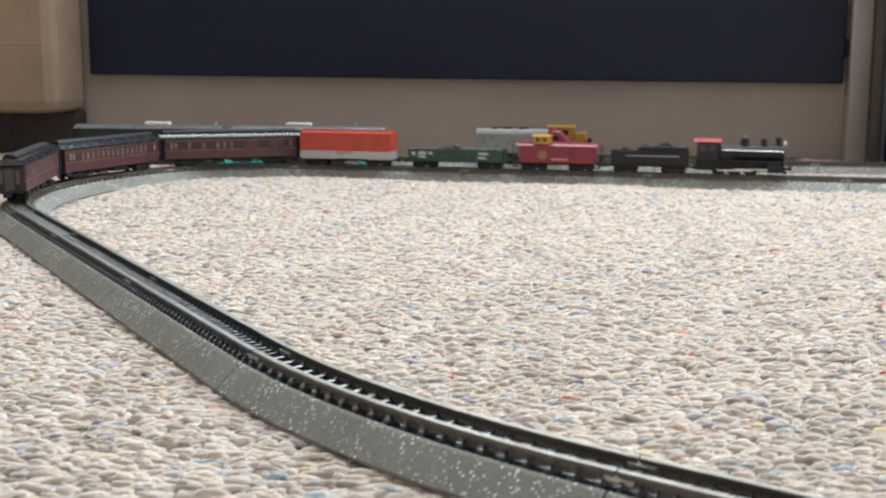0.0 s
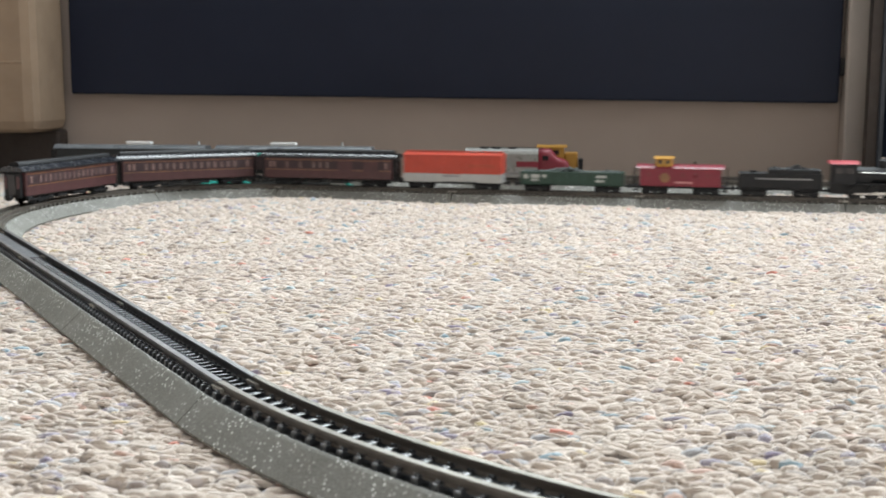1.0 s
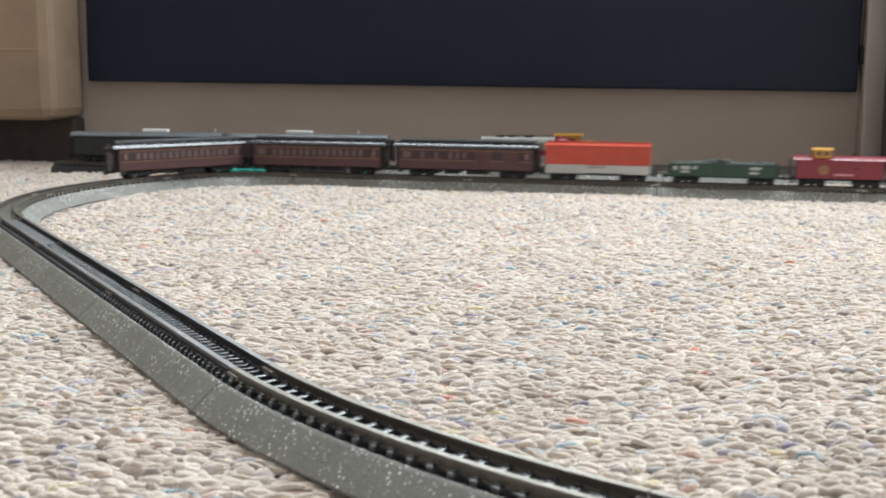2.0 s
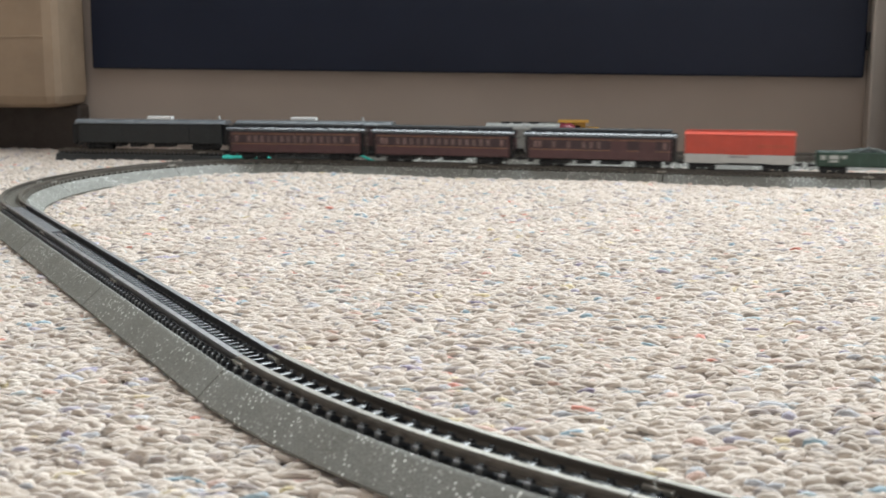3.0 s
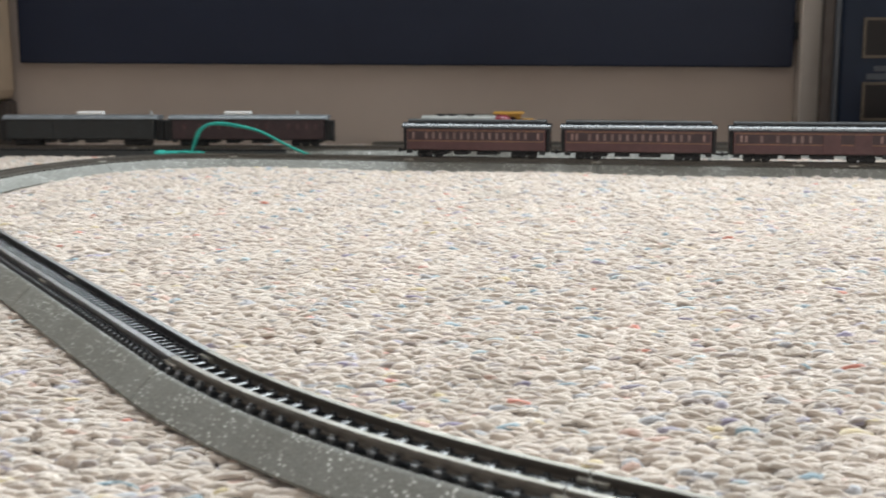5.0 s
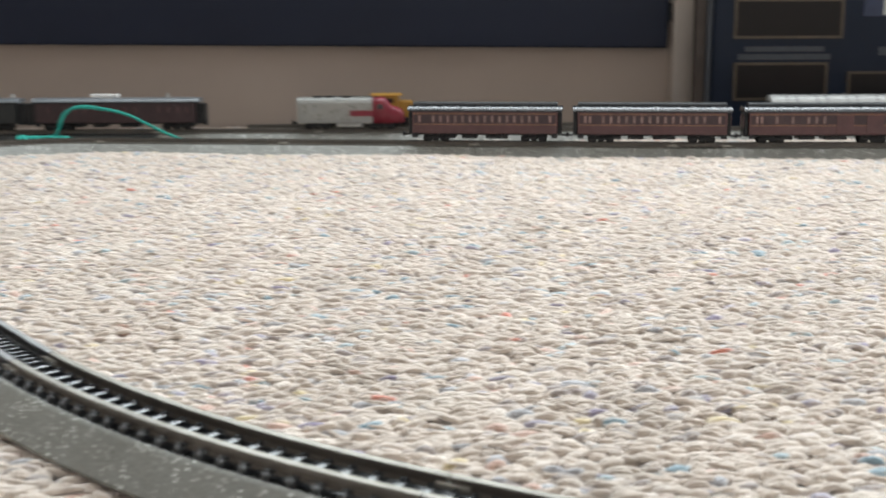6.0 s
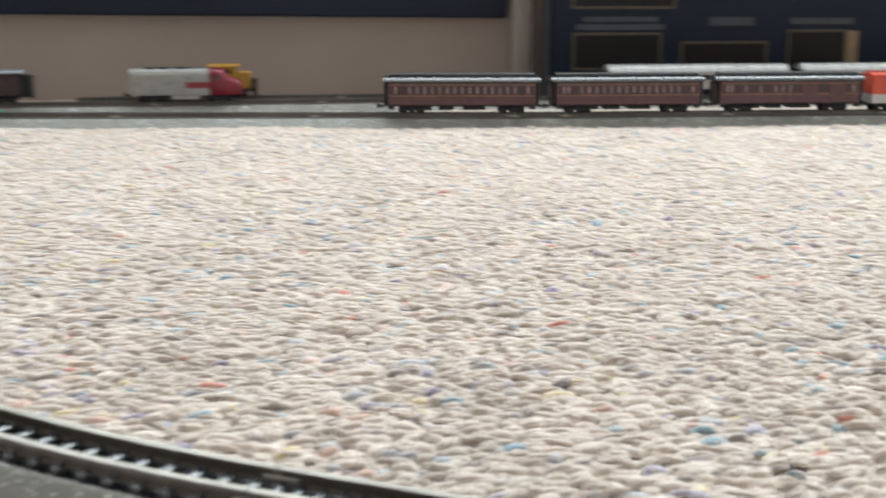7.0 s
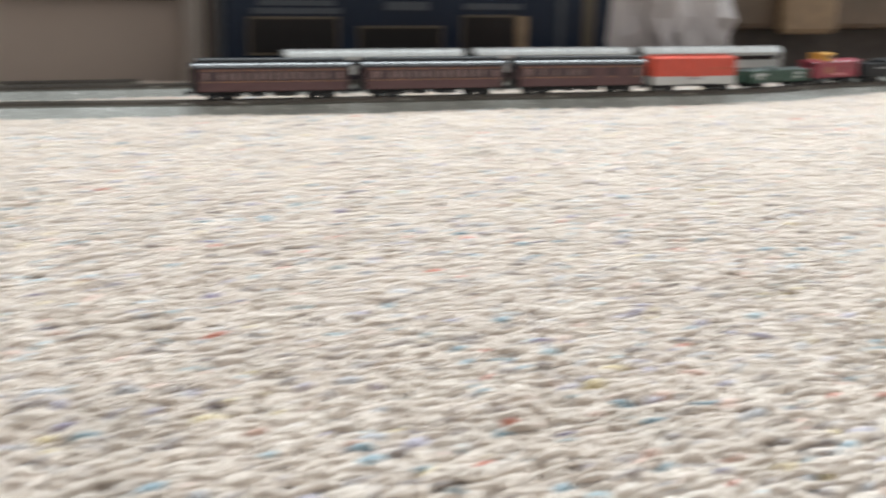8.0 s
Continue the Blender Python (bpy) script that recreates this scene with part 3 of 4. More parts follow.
def gondola():
    c = thing("gondola_car", "green model gondola car loaded with grey gravel", "freight car", "running train")
    h, w = 0.0385, 0.0185
    bm = B()
    box(bm, -h, h, -w / 2, w / 2, 0.0050, 0.0064, 0.0003)
    for y in (-1, 1):
        box(bm, -h, h, min(y * w / 2, y * (w / 2 - 0.0009)), max(y * w / 2, y * (w / 2 - 0.0009)), 0.0050, 0.0148, 0.0003)
        box(bm, -h, h, min(y * (w / 2 + 0.0005), y * (w / 2 - 0.0011)), max(y * (w / 2 + 0.0005), y * (w / 2 - 0.0011)), 0.0142, 0.0152, 0.0003)
    for e in (-1, 1):
        box(bm, min(e * h, e * (h - 0.0009)), max(e * h, e * (h - 0.0009)), -w / 2, w / 2, 0.0050, 0.0148, 0.0003)
    part("body", bm, GREEN, c)
    for y in (-1, 1):
        for i in range(12):
            x = -h + 0.002 + i * (2 * h - 0.004) / 11
            part("side_post", box(B(), x - 0.0004, x + 0.0004, min(y * w / 2, y * (w / 2 + 0.0006)), max(y * w / 2, y * (w / 2 + 0.0006)), 0.0052, 0.0143, 0.0001), GREEN, c)
        for x0, x1, z0, z1 in ((-0.0355, -0.0325, 0.0100, 0.0130), (-0.0300, -0.0235, 0.0104, 0.0132), (-0.0300, -0.0240, 0.0082, 0.0096), (-0.0215, -0.0185, 0.0108, 0.0130),
                               (0.0190, 0.0265, 0.0112, 0.0132), (0.0185, 0.0250, 0.0080, 0.0098)):
            part("lettering", box(B(), x0, x1, min(y * w / 2, y * (w / 2 + 0.0007)), max(y * w / 2, y * (w / 2 + 0.0007)), z0, z1), WHITE, c, "white lettering bar")
    part("load", rubble(B(), -h + 0.002, h - 0.002, w / 2 - 0.0014, 0.0142, 0.0036, 260, 0.0013, 3), GRAVEL, c, "heaped grey gravel load")
    for e in (-1, 1):
        coupler(c, e * h, e)
        truck(c, e * 0.0265)
    return c


def caboose():
    c = thing("caboose", "red model caboose with a yellow cupola and black end platforms", "freight car", "running train")
    h, w = 0.0310, 0.0185
    part("body", box(B(), -h + 0.002, h - 0.002, -w / 2, w / 2, 0.0062, 0.0196, 0.0005), RED, c)
    part("roof", extrude(B(), arch(w + 0.0006, 0.0194, 0.0026, 12, 1.3), -h - 0.0006, h + 0.0006), RED, c, "red curved roof")
    cup = part("cupola", box(B(), -0.0180, -0.0060, -w / 2 + 0.0012, w / 2 - 0.0012, 0.0205, 0.0266, 0.0006), YELLOW, c, "yellow cupola")
    part("cupola_roof", extrude(B(), arch(w - 0.0002, 0.0264, 0.0014, 8, 1.1), -0.0192, -0.0048), YELLOW, cup)
    for y in (-1, 1):
        g = y * (w / 2 - 0.0010)
        for x in (-0.0148, -0.0092):
            part("cupola_window", box(B(), x - 0.0013, x + 0.0013, min(g, g - y * 0.0008), max(g, g - y * 0.0008), 0.0226, 0.0252), DARKGLASS, cup)
        f0, f1 = y * w / 2, y * (w / 2 + 0.0002)
        for x in (-0.0225, 0.002, 0.011, 0.020):
            part("window", box(B(), x - 0.0015, x + 0.0015, min(f0, f1), max(f0, f1), 0.0128, 0.0162), DARKMAROON, c)
        bm = tube(B(), (-0.0110, f0, 0.0125), (-0.0110, f0 + y * 0.0003, 0.0125), 0.0036, n=20)
        part("emblem", bm, GOLD, c, "round dull gold emblem")
        part("lettering", box(B(), -0.0040, 0.0090, min(f0, f1), max(f0, f1), 0.0086, 0.0098), PINK, c, "pale lettering bar")
    for e in (-1, 1):
        bm = B()
        box(bm, min(e * (h - 0.002), e * (h + 0.0030)), max(e * (h - 0.002), e * (h + 0.0030)), -w / 2, w / 2, 0.0055, 0.0064, 0.0002)
        for y in (-0.0088, -0.003, 0.003, 0.0088):
            box(bm, e * (h + 0.0026) - 0.0003, e * (h + 0.0026) + 0.0003, y - 0.0003, y + 0.0003, 0.0062, 0.0195 if abs(y) > 0.005 else 0.0125)
        box(bm, e * (h + 0.0026) - 0.0003, e * (h + 0.0026) + 0.0003, -0.0088, 0.0088, 0.0120, 0.0126)
        for y in (-1, 1):
            box(bm, e * (h + 0.0008) - 0.0022, e * (h + 0.0008) + 0.0022, y * w / 2 - 0.001, y * w / 2 + 0.001, 0.0028, 0.0040, 0.0002)
        part("platform", bm, BLACK, c, "black end platform with railing")
        coupler(c, e * (h + 0.0022), e)
        truck(c, e * 0.0185)
    part("underframe", box(B(), -h + 0.002, h - 0.002, -0.005, 0.005, 0.0045, 0.0062, 0.0003), BLACK, c)
    part("smoke_jack", tube(B(), (0.010, 0.004, 0.0208), (0.010, 0.004, 0.0240), 0.0008, n=8), BLACK, c)
    return c


DARKMAROON = paint("dull_red_glass", (0.16, 0.018, 0.025), 0.3)
PINK = paint("pale_lettering", (0.55, 0.25, 0.25), 0.5)


def tender():
    c = thing("tender", "black model coal tender with heaped coal", "model locomotive", "running train")
    h, w = 0.0290, 0.0175
    part("body", box(B(), -h, h, -w / 2, w / 2, 0.0062, 0.0172, 0.0006), BLACK, c)
    part("coal_bunker", box(B(), -0.0085, h - 0.001, -w / 2 + 0.0004, w / 2 - 0.0004, 0.0170, 0.0200, 0.0005), BLACK, c)
    part("coal", rubble(B(), -0.0075, h - 0.0025, w / 2 - 0.0018, 0.0194, 0.0034, 170, 0.0012, 8), COAL, c, "heaped black coal")
    for y in (-1, 1):
        part("stripe", box(B(), -0.017, 0.022, min(y * w / 2, y * (w / 2 + 0.0002)), max(y * w / 2, y * (w / 2 + 0.0002)), 0.0128, 0.0138), GREYPAINT, c, "faint grey lettering bar")
    part("water_hatch", tube(B(), (-0.019, 0, 0.0170), (-0.019, 0, 0.0186), 0.0025, n=14), BLACK, c)
    part("frame", box(B(), -h - 0.001, h + 0.001, -w / 2 + 0.001, w / 2 - 0.001, 0.0050, 0.0062, 0.0003), BLACK, c)
    for e in (-1, 1):
        truck(c, e * 0.0180, 2, 0.0115, 0.0029)
        coupler(c, e * h, e)
    return c


def locomotive():
    c = thing("steam_locomotive", "black model steam switcher locomotive with a red cab roof", "model locomotive", "running train")
    part("running_board", box(B(), -0.030, 0.029, -0.0092, 0.0092, 0.0098, 0.0106, 0.0002), BLACK, c)
    part("frame", box(B(), -0.030, 0.029, -0.0030, 0.0030, 0.0030, 0.0098, 0.0003), BLACK, c)
    boiler = part("boiler", tube(B(), (-0.014, 0, 0.0152), (0.022, 0, 0.0152), 0.0062, 0.0058, 24), BLACK, c, smooth=False)
    for x in (-0.006, 0.002, 0.010, 0.018):
        part("boiler_band", tube(B(), (x - 0.0003, 0, 0.0152), (x + 0.0003, 0, 0.0152), 0.0064, n=24), BLACK, boiler)
    part("smokebox", tube(B(), (0.022, 0, 0.0152), (0.0300, 0, 0.0152), 0.0062, n=24), BLACK, c)
    part("smokebox_door", tube(B(), (0.0300, 0, 0.0152), (0.0308, 0, 0.0152), 0.0046, 0.0036, 20), BLACK, c)
    part("smokestack", tube(B(), (0.0262, 0, 0.0205), (0.0262, 0, 0.0268), 0.0016, 0.0021, 16), BLACK, c)
    for x, r, z in ((0.0035, 0.0030, 0.0252), (0.0165, 0.0022, 0.0250)):
        bm = tube(B(), (x, 0, 0.0200), (x, 0, z), r, r * 0.92, 16)
        bmesh.ops.create_uvsphere(bm, u_segments=16, v_segments=8, radius=r * 0.93, matrix=pose(x, 0, z) @ Matrix.Diagonal((1, 1, 0.55, 1)))
        part("dome", bm, BLACK, c)
    part("whistle", tube(B(), (0.0035, 0, 0.0262), (0.0035, 0, 0.0280), 0.0006, n=8), STEEL, c)
    part("headlight", box(B(), 0.0292, 0.0318, -0.0016, 0.0016, 0.0212, 0.0242, 0.0005), STEEL, c, "small pale headlight")
    cabin = part("cab", box(B(), -0.0290, -0.0140, -0.0090, 0.0090, 0.0098, 0.0236, 0.0004), BLACK, c)
    for y in (-1, 1):
        for x in (-0.0252, -0.0186):
            part("cab_window", box(B(), x - 0.0022, x + 0.0022, min(y * 0.009, y * 0.0092), max(y * 0.009, y * 0.0092), 0.0170, 0.0212, 0.0001), DARKGLASS, cabin)
    part("cab_roof", extrude(B(), arch(0.0200, 0.0234, 0.0020, 8, 1.1), -0.0315, -0.0125), CABRED, c, "red curved cab roof")
    part("firebox", box(B(), -0.0140, -0.0040, -0.0060, 0.0060, 0.0098, 0.0195, 0.0012), BLACK, c)
    for x in (-0.0140, -0.0030, 0.0080):
        bm = B()
        for y in (-1, 1):
            tube(bm, (x, y * 0.0036, 0.0042), (x, y * 0.0052, 0.0042), 0.0042, n=20)
            tube(bm, (x, y * 0.0036, 0.0042), (x, y * 0.0041, 0.0042), 0.0049, n=20)
        part("driving_wheels", bm, BLACK, c)
    for y in (-1, 1):
        bm = box(B(), -0.0150, 0.0090, y * 0.0062 - 0.0004, y * 0.0062 + 0.0004, 0.0030, 0.0041, 0.0002)
        part("side_rod", bm, STEEL, c, "bright side rod")
        part("main_rod", box(B(), -0.0030, 0.0215, y * 0.0070 - 0.0003, y * 0.0070 + 0.0003, 0.0040, 0.0049, 0.0002), STEEL, c)
        part("cylinder", tube(B(), (0.0195, y * 0.0072, 0.0052), (0.0285, y * 0.0072, 0.0052), 0.0030, n=16), BLACK, c)
        part("valve_chest", box(B(), 0.0200, 0.0280, y * 0.0072 - 0.0022, y * 0.0072 + 0.0022, 0.0068, 0.0098, 0.0005), BLACK, c)
        bm = B()
        tube(bm, (-0.012, y * 0.0066, 0.0178), (0.0295, y * 0.0063, 0.0172), 0.0003, n=6)
        part("handrail", bm, STEEL, c)
    bm = box(B(), 0.0290, 0.0325, -0.0088, 0.0088, 0.0020, 0.0032, 0.0003)
    box(bm, 0.0288, 0.0305, -0.0080, 0.0080, 0.0030, 0.0098, 0.0003)
    part("footboard", bm, BLACK, c, "front footboard pilot")
    coupler(c, 0.0305, 1)
    return c


box_car, gon_car, cab_car, tend, loco = boxcar(), gondola(), caboose(), tender(), locomotive()
loco.scale = (1.06, 1.06, 1.06)


# ---- standing stock on the siding ----
def stand(ob, s, turned=False):
    x, y, h = siding_place(s)
    ob.matrix_basis = pose(x, y, RAIL_Z, 0, 0, math.degrees(h) + (180 if turned else 0))


dark_car = coach("baggage_car", "dark green model baggage car with a grey roof on the siding", 0.137, DKGREEN, ROOFGREY, [], doors=(0.28, 0.72), stripes=False, clerestory=False, group="standing cars", height=0.0290)
stand(dark_car, 0.0875)
dull_car = coach("passenger_car", "dull maroon model passenger car with a grey roof on the siding", 0.137, DKMAROON, ROOFGREY, [0.1] + spread(0.2, 0.62, 8) + spread(0.76, 0.93, 4), stripes=False, clerestory=False,
                 window_mat=DULLWIN, group="standing cars", height=0.0290)
stand(dull_car, 0.2345)


def roof_card(s):
    x, y, h = siding_place(s)
    bm = box(B(), -0.0112, 0.0112, -0.0035, 0.0035, 0, 0.0026, 0.0004)
    ob = single("paper_tag", bm, PAPER, "small white folded card resting on a car roof", "paper tag")
    ob.matrix_basis = pose(x, y, RAIL_Z + 0.0266, 0, 0, math.degrees(h))


roof_card(0.0945)
roof_card(0.2245)
for s in (0.148, 0.276):
    x, y, h = siding_place(s)
    ob = single("roof_vent", tube(B(), (0, 0, 0), (0, 0, 0.0032), 0.0016, 0.0011, 10), SILVER, "tiny pale vent on a car roof", "roof vent")
    ob.matrix_basis = pose(x, y, RAIL_Z + 0.0266)


def cab_unit():
    c = thing("diesel_cab_unit", "silver and red model diesel cab unit on the siding", "model locomotive", "standing cars")
    w, z0, z1 = 0.0185, 0.0052, 0.0262
    prof = [(w / 2, z0), (w / 2, z1 - 0.0045), (w / 2 - 0.0012, z1 - 0.0022), (w / 2 - 0.004, z1 - 0.0006), (0, z1), (-w / 2 + 0.004, z1 - 0.0006), (-w / 2 + 0.0012, z1 - 0.0022), (-w / 2, z1 - 0.0045), (-w / 2, z0)]
    part("body", extrude(B(), prof, -0.044, 0.018), DULLSILVER, c, "dull silver body")
    bm = B()
    rings = []
    for x, k, top in ((0.018, 1.0, z1), (0.0275, 1.0, z1), (0.0305, 0.98, z1 - 0.0028), (0.0335, 0.95, 0.0190), (0.0390, 0.86, 0.0178), (0.0425, 0.70, 0.0155), (0.0440, 0.5, 0.0120)):
        sc = (top - z0) / (z1 - z0)
        rings.append([bm.verts.new((x, y * k, z0 + (z - z0) * sc)) for y, z in prof])
    for a, b in zip(rings, rings[1:]):
        for i in range(len(a)):
            bm.faces.new((a[i], a[(i + 1) % len(a)], b[(i + 1) % len(a)], b[i]))
    bm.faces.new(rings[0][::-1])
    bm.faces.new(rings[-1])
    bmesh.ops.recalc_face_normals(bm, faces=bm.faces)
    part("nose", bm, RED, c, "red cab and rounded nose", smooth=True)
    for y in (-1, 1):
        f0, f1 = y * w / 2, y * (w / 2 + 0.0003)
        part("flash", box(B(), -0.0005, 0.0185, min(f0, f1), max(f0, f1), 0.0108, 0.0155, 0.0001), RED, c, "red side flash")
        part("cab_window", box(B(), 0.0215, 0.0265, min(f0, f1), max(f0, f1), 0.0165, 0.0205, 0.0001), DARKGLASS, c)
        for x in (-0.030, -0.008):
            part("porthole", tube(B(), (x, f0, 0.0165), (x, f1, 0.0165), 0.0013, n=12), GREYPAINT, c)
        part("skirt_line", box(B(), -0.044, 0.018, min(f0, f1), max(f0, f1), 0.0062, 0.0070), GREYPAINT, c)
    for x in (-0.028, -0.018, -0.004):
        part("roof_fan", tube(B(), (x, 0, z1 - 0.0006), (x, 0, z1 + 0.0008), 0.0042, n=18), BLACK, c, "black roof fan")
    part("fuel_tank", box(B(), -0.012, 0.010, -0.0075, 0.0075, 0.0018, 0.0054, 0.0008), SILVER, c)
    for x in (-0.028, 0.026):
        truck(c, x, 2, 0.014, 0.0030, 0.0150)
    coupler(c, -0.044, -1)
    return c


f_unit = cab_unit()
stand(f_unit, 0.4275)


def hood_unit():
    """A yellow and black hood diesel on the carpet behind the siding."""
    c = thing("diesel_hood_unit", "yellow and black model hood diesel behind the silver unit", "model locomotive", "standing cars")
    part("hood", box(B(), -0.046, 0.008, -0.0062, 0.0062, 0.0070, 0.0252, 0.0012), BLACK, c, "black long hood")
    cabp = part("cab", box(B(), 0.008, 0.026, -0.0088, 0.0088, 0.0070, 0.0262, 0.001), YELLOW, c, "yellow cab")
    part("cab_roof", extrude(B(), arch(0.0192, 0.0260, 0.0018, 8, 1.1), 0.0020, 0.0285), YELLOW, c, "yellow roof")
    for y in (-1, 1):
        part("cab_window", box(B(), 0.012, 0.0215, min(y * 0.0088, y * 0.009), max(y * 0.0088, y * 0.009), 0.0195, 0.0235), DARKGLASS, cabp)
    part("short_hood", box(B(), 0.026, 0.038, -0.0062, 0.0062, 0.0070, 0.0215, 0.0014), YELLOW, c, "yellow short hood")
    part("pilot", box(B(), 0.0385, 0.0425, -0.0088, 0.0088, 0.0012, 0.0160, 0.0008), BLACK, c, "black pilot and railings")
    part("walkway", box(B(), -0.0475, 0.0385, -0.0088, 0.0088, 0.0052, 0.0070, 0.0004), BLACK, c)
    for x in (-0.028, 0.024):
        truck(c, x, 2, 0.014, 0.0030, 0.0150)
    c.matrix_basis = pose(-0.0345, 1.0245, RAIL_Z - 0.001)
    return c


hood_unit()
for i in range(3):
    track_section(lambda s: (-0.14 + s, 1.0245, 0.0), 0.11 * i, 0.11 * (i + 1), False, "back siding track", tan=True)


def silver_car():
    c = thing("streamline_car", "silver fluted model streamline passenger car on the siding", "passenger car", "standing cars")
    h, w = 0.079, 0.0185
    part("body", box(B(), -h, h, -w / 2, w / 2, 0.0055, 0.0205, 0.0005), SILVER, c)
    prof = arch(w + 0.0006, 0.0203, 0.0058, 14, 1.25)
    roof = part("roof", extrude(B(), prof, -h - 0.0005, h + 0.0005), SILVER, c, "ribbed silver roof")
    for i in range(19):
        x = -h + 0.004 + i * (2 * h - 0.008) / 18
        part("roof_rib", extrude(B(), arch(w + 0.0010, 0.0206, 0.0061, 10, 1.25), x - 0.0008, x + 0.0008), GREYPAINT if i % 3 else SILVER, roof)
    for y in (-1, 1):
        part("window_band", box(B(), -h + 0.006, h - 0.006, min(y * w / 2, y * (w / 2 + 0.0002)), max(y * w / 2, y * (w / 2 + 0.0002)), 0.0135, 0.0175), DARKGLASS, c)
        for z in (0.0070, 0.0082, 0.0094, 0.0106, 0.0118):
            part("flute", box(B(), -h + 0.002, h - 0.002, min(y * w / 2, y * (w / 2 + 0.0003)), max(y * w / 2, y * (w / 2 + 0.0003)), z, z + 0.0006, 0.0001), SILVER, c)
    for x in (-1, 1):
        truck(c, x * 0.057, 2, 0.015)
        coupler(c, x * h, x)
        part("diaphragm", box(B(), min(x * h, x * (h + 0.003)), max(x * h, x * (h + 0.003)), -0.005, 0.005, 0.0055, 0.0215, 0.0004), BLACK, c)
    return c


silver = silver_car()
stand(silver, 0.855)
for s in (1.027, 1.199):
    x, y, h = siding_place(s)
    copy_thing(silver, pose(x, y, RAIL_Z, 0, 0, math.degrees(h)))


# ---- teal yarn ----
def cord(name, pts, r, material, parent):
    cu = bpy.data.curves.new(name, "CURVE")
    cu.dimensions, cu.bevel_depth, cu.bevel_resolution, cu.resolution_u = "3D", r, 2, 5
    sp = cu.splines.new("NURBS")
    sp.points.add(len(pts) - 1)
    for p, co in zip(sp.points, pts):
        p.co = (*co, 1)
    sp.use_endpoint_u, sp.order_u = True, 4
    tmp = bpy.data.objects.new(name, cu)
    me = bpy.data.meshes.new_from_object(tmp)
    bpy.data.objects.remove(tmp)
    me.materials.clear()
    me.materials.append(material)
    ob = new(name, me)
    ob.parent = parent
    return ob


def yarn():
    t = thing("yarn", "teal yarn, bundled with a loose loop, beside the track", "yarn", m=pose(-0.29, 0.936, 0))
    rnd = random.Random(5)
    for k in range(7):
        pts = []
        for i in range(26):
            a = i * 0.9 + k
            pts.append((0.019 * math.sin(a * 0.51 + k) + rnd.uniform(-0.003, 0.003), 0.004 * math.cos(a) + rnd.uniform(-0.002, 0.002), 0.0030 + 0.0047 * math.sin(a * 1.3 + k) + rnd.uniform(-0.001, 0.001)))
        cord("strand", pts, 0.0011, TEAL, t)
    for dx, dz in ((0, 0), (0.0022, 0.0009)):
        loop = [(0.010, 0, 0.005), (0.0135, 0, 0.011), (0.0150 + dx, -0.001, 0.020 + dz), (0.021 + dx, -0.001, 0.0285 + dz), (0.032 + dx, 0, 0.0308 + dz), (0.046, 0, 0.0290 + dz), (0.066, 0.001, 0.0260), (0.080, 0, 0.0190), (0.095, -0.001, 0.0108), (0.112, -0.002, 0.0040)]
        cord("loop", loop, 0.0010, TEAL, t)


yarn()


# ---- blue window boxes beyond the siding ----
def window_box():
    y0 = 1.03
    b = thing("packaging_box", "dark blue printed packaging box with gold-framed dark windows", "box")
    part("carton", box(B(), 0.2645, 0.646, y0, y0 + 0.020, -0.0066, 0.30, 0.003), BLUE, b)
    part("edge", box(B(), 0.2598, 0.2643, y0 + 0.002, y0 + 0.018, -0.0066, 0.30, 0.001), BLUEGREY, b, "box edge in a paler grey-blue")
    # a dark strip stands in for the shade between trim and box
    part("shade_strip", box(B(), 0.2512, 0.2597, y0 + 0.006, y0 + 0.018, -0.0066, 0.30), DARKBASE, b, "dark brown strip standing for the shaded gap beside the box")
    for x0, x1, z0, z1 in ((0.2845, 0.3755, 0.0825, 0.1120), (0.2860, 0.3640, 0.0290, 0.0575), (0.3860, 0.4640, 0.0200, 0.0495), (0.4870, 0.5400, 0.0200, 0.0595), (0.2700, 0.3700, 0.1400, 0.1750), (0.4150, 0.5200, 0.1400, 0.1750)):
        fr = B()
        k = 0.0022
        box(fr, x0 - k, x1 + k, y0 - 0.0012, y0, z0 - k, z0)
        box(fr, x0 - k, x1 + k, y0 - 0.0012, y0, z1, z1 + k)
        box(fr, x0 - k, x0, y0 - 0.0012, y0, z0, z1)
        box(fr, x1, x1 + k, y0 - 0.0012, y0, z0, z1)
        win = part("window", fr, GOLDFRAME, b, "gold-framed window")
        part("window_film", box(B(), x0, x1, y0 - 0.0008, y0, z0, z1), WINDARK, win)
    part("insert", box(B(), 0.5425, 0.5535, y0 - 0.0010, y0, 0.020, 0.0605), TANCARD, b, "tan card insert")
    for x0, x1, z0, z1 in ((0.293, 0.362, 0.0690, 0.0735), (0.287, 0.368, 0.0620, 0.0670), (0.410, 0.4520, 0.0655, 0.0730), (0.487, 0.548, 0.0665, 0.0720)):
        part("lettering", box(B(), x0, x1, y0 - 0.0006, y0, z0, z1), BLUEGREY, b, "grey-blue lettering bar")
    part("title_panel", box(B(), 0.3950, 0.5650, y0 - 0.0006, y0, 0.0990, 0.1250), NAVY, b, "navy title panel")
    for i in range(5):
        part("lettering", box(B(), 0.4120 + i * 0.0125, 0.4215 + i * 0.0125, y0 - 0.0012, y0 - 0.0006, 0.1000, 0.1130), WHITE, b, "white lettering bar")
    part("stripe", box(B(), 0.586, 0.5925, y0 - 0.0008, y0, 0.0, 0.30), BLUEGREY, b, "pale stripe")
    part("stripe", box(B(), 0.614, 0.6265, y0 - 0.0008, y0, 0.0, 0.30), GOLDFRAME, b, "gold stripe")


window_box()


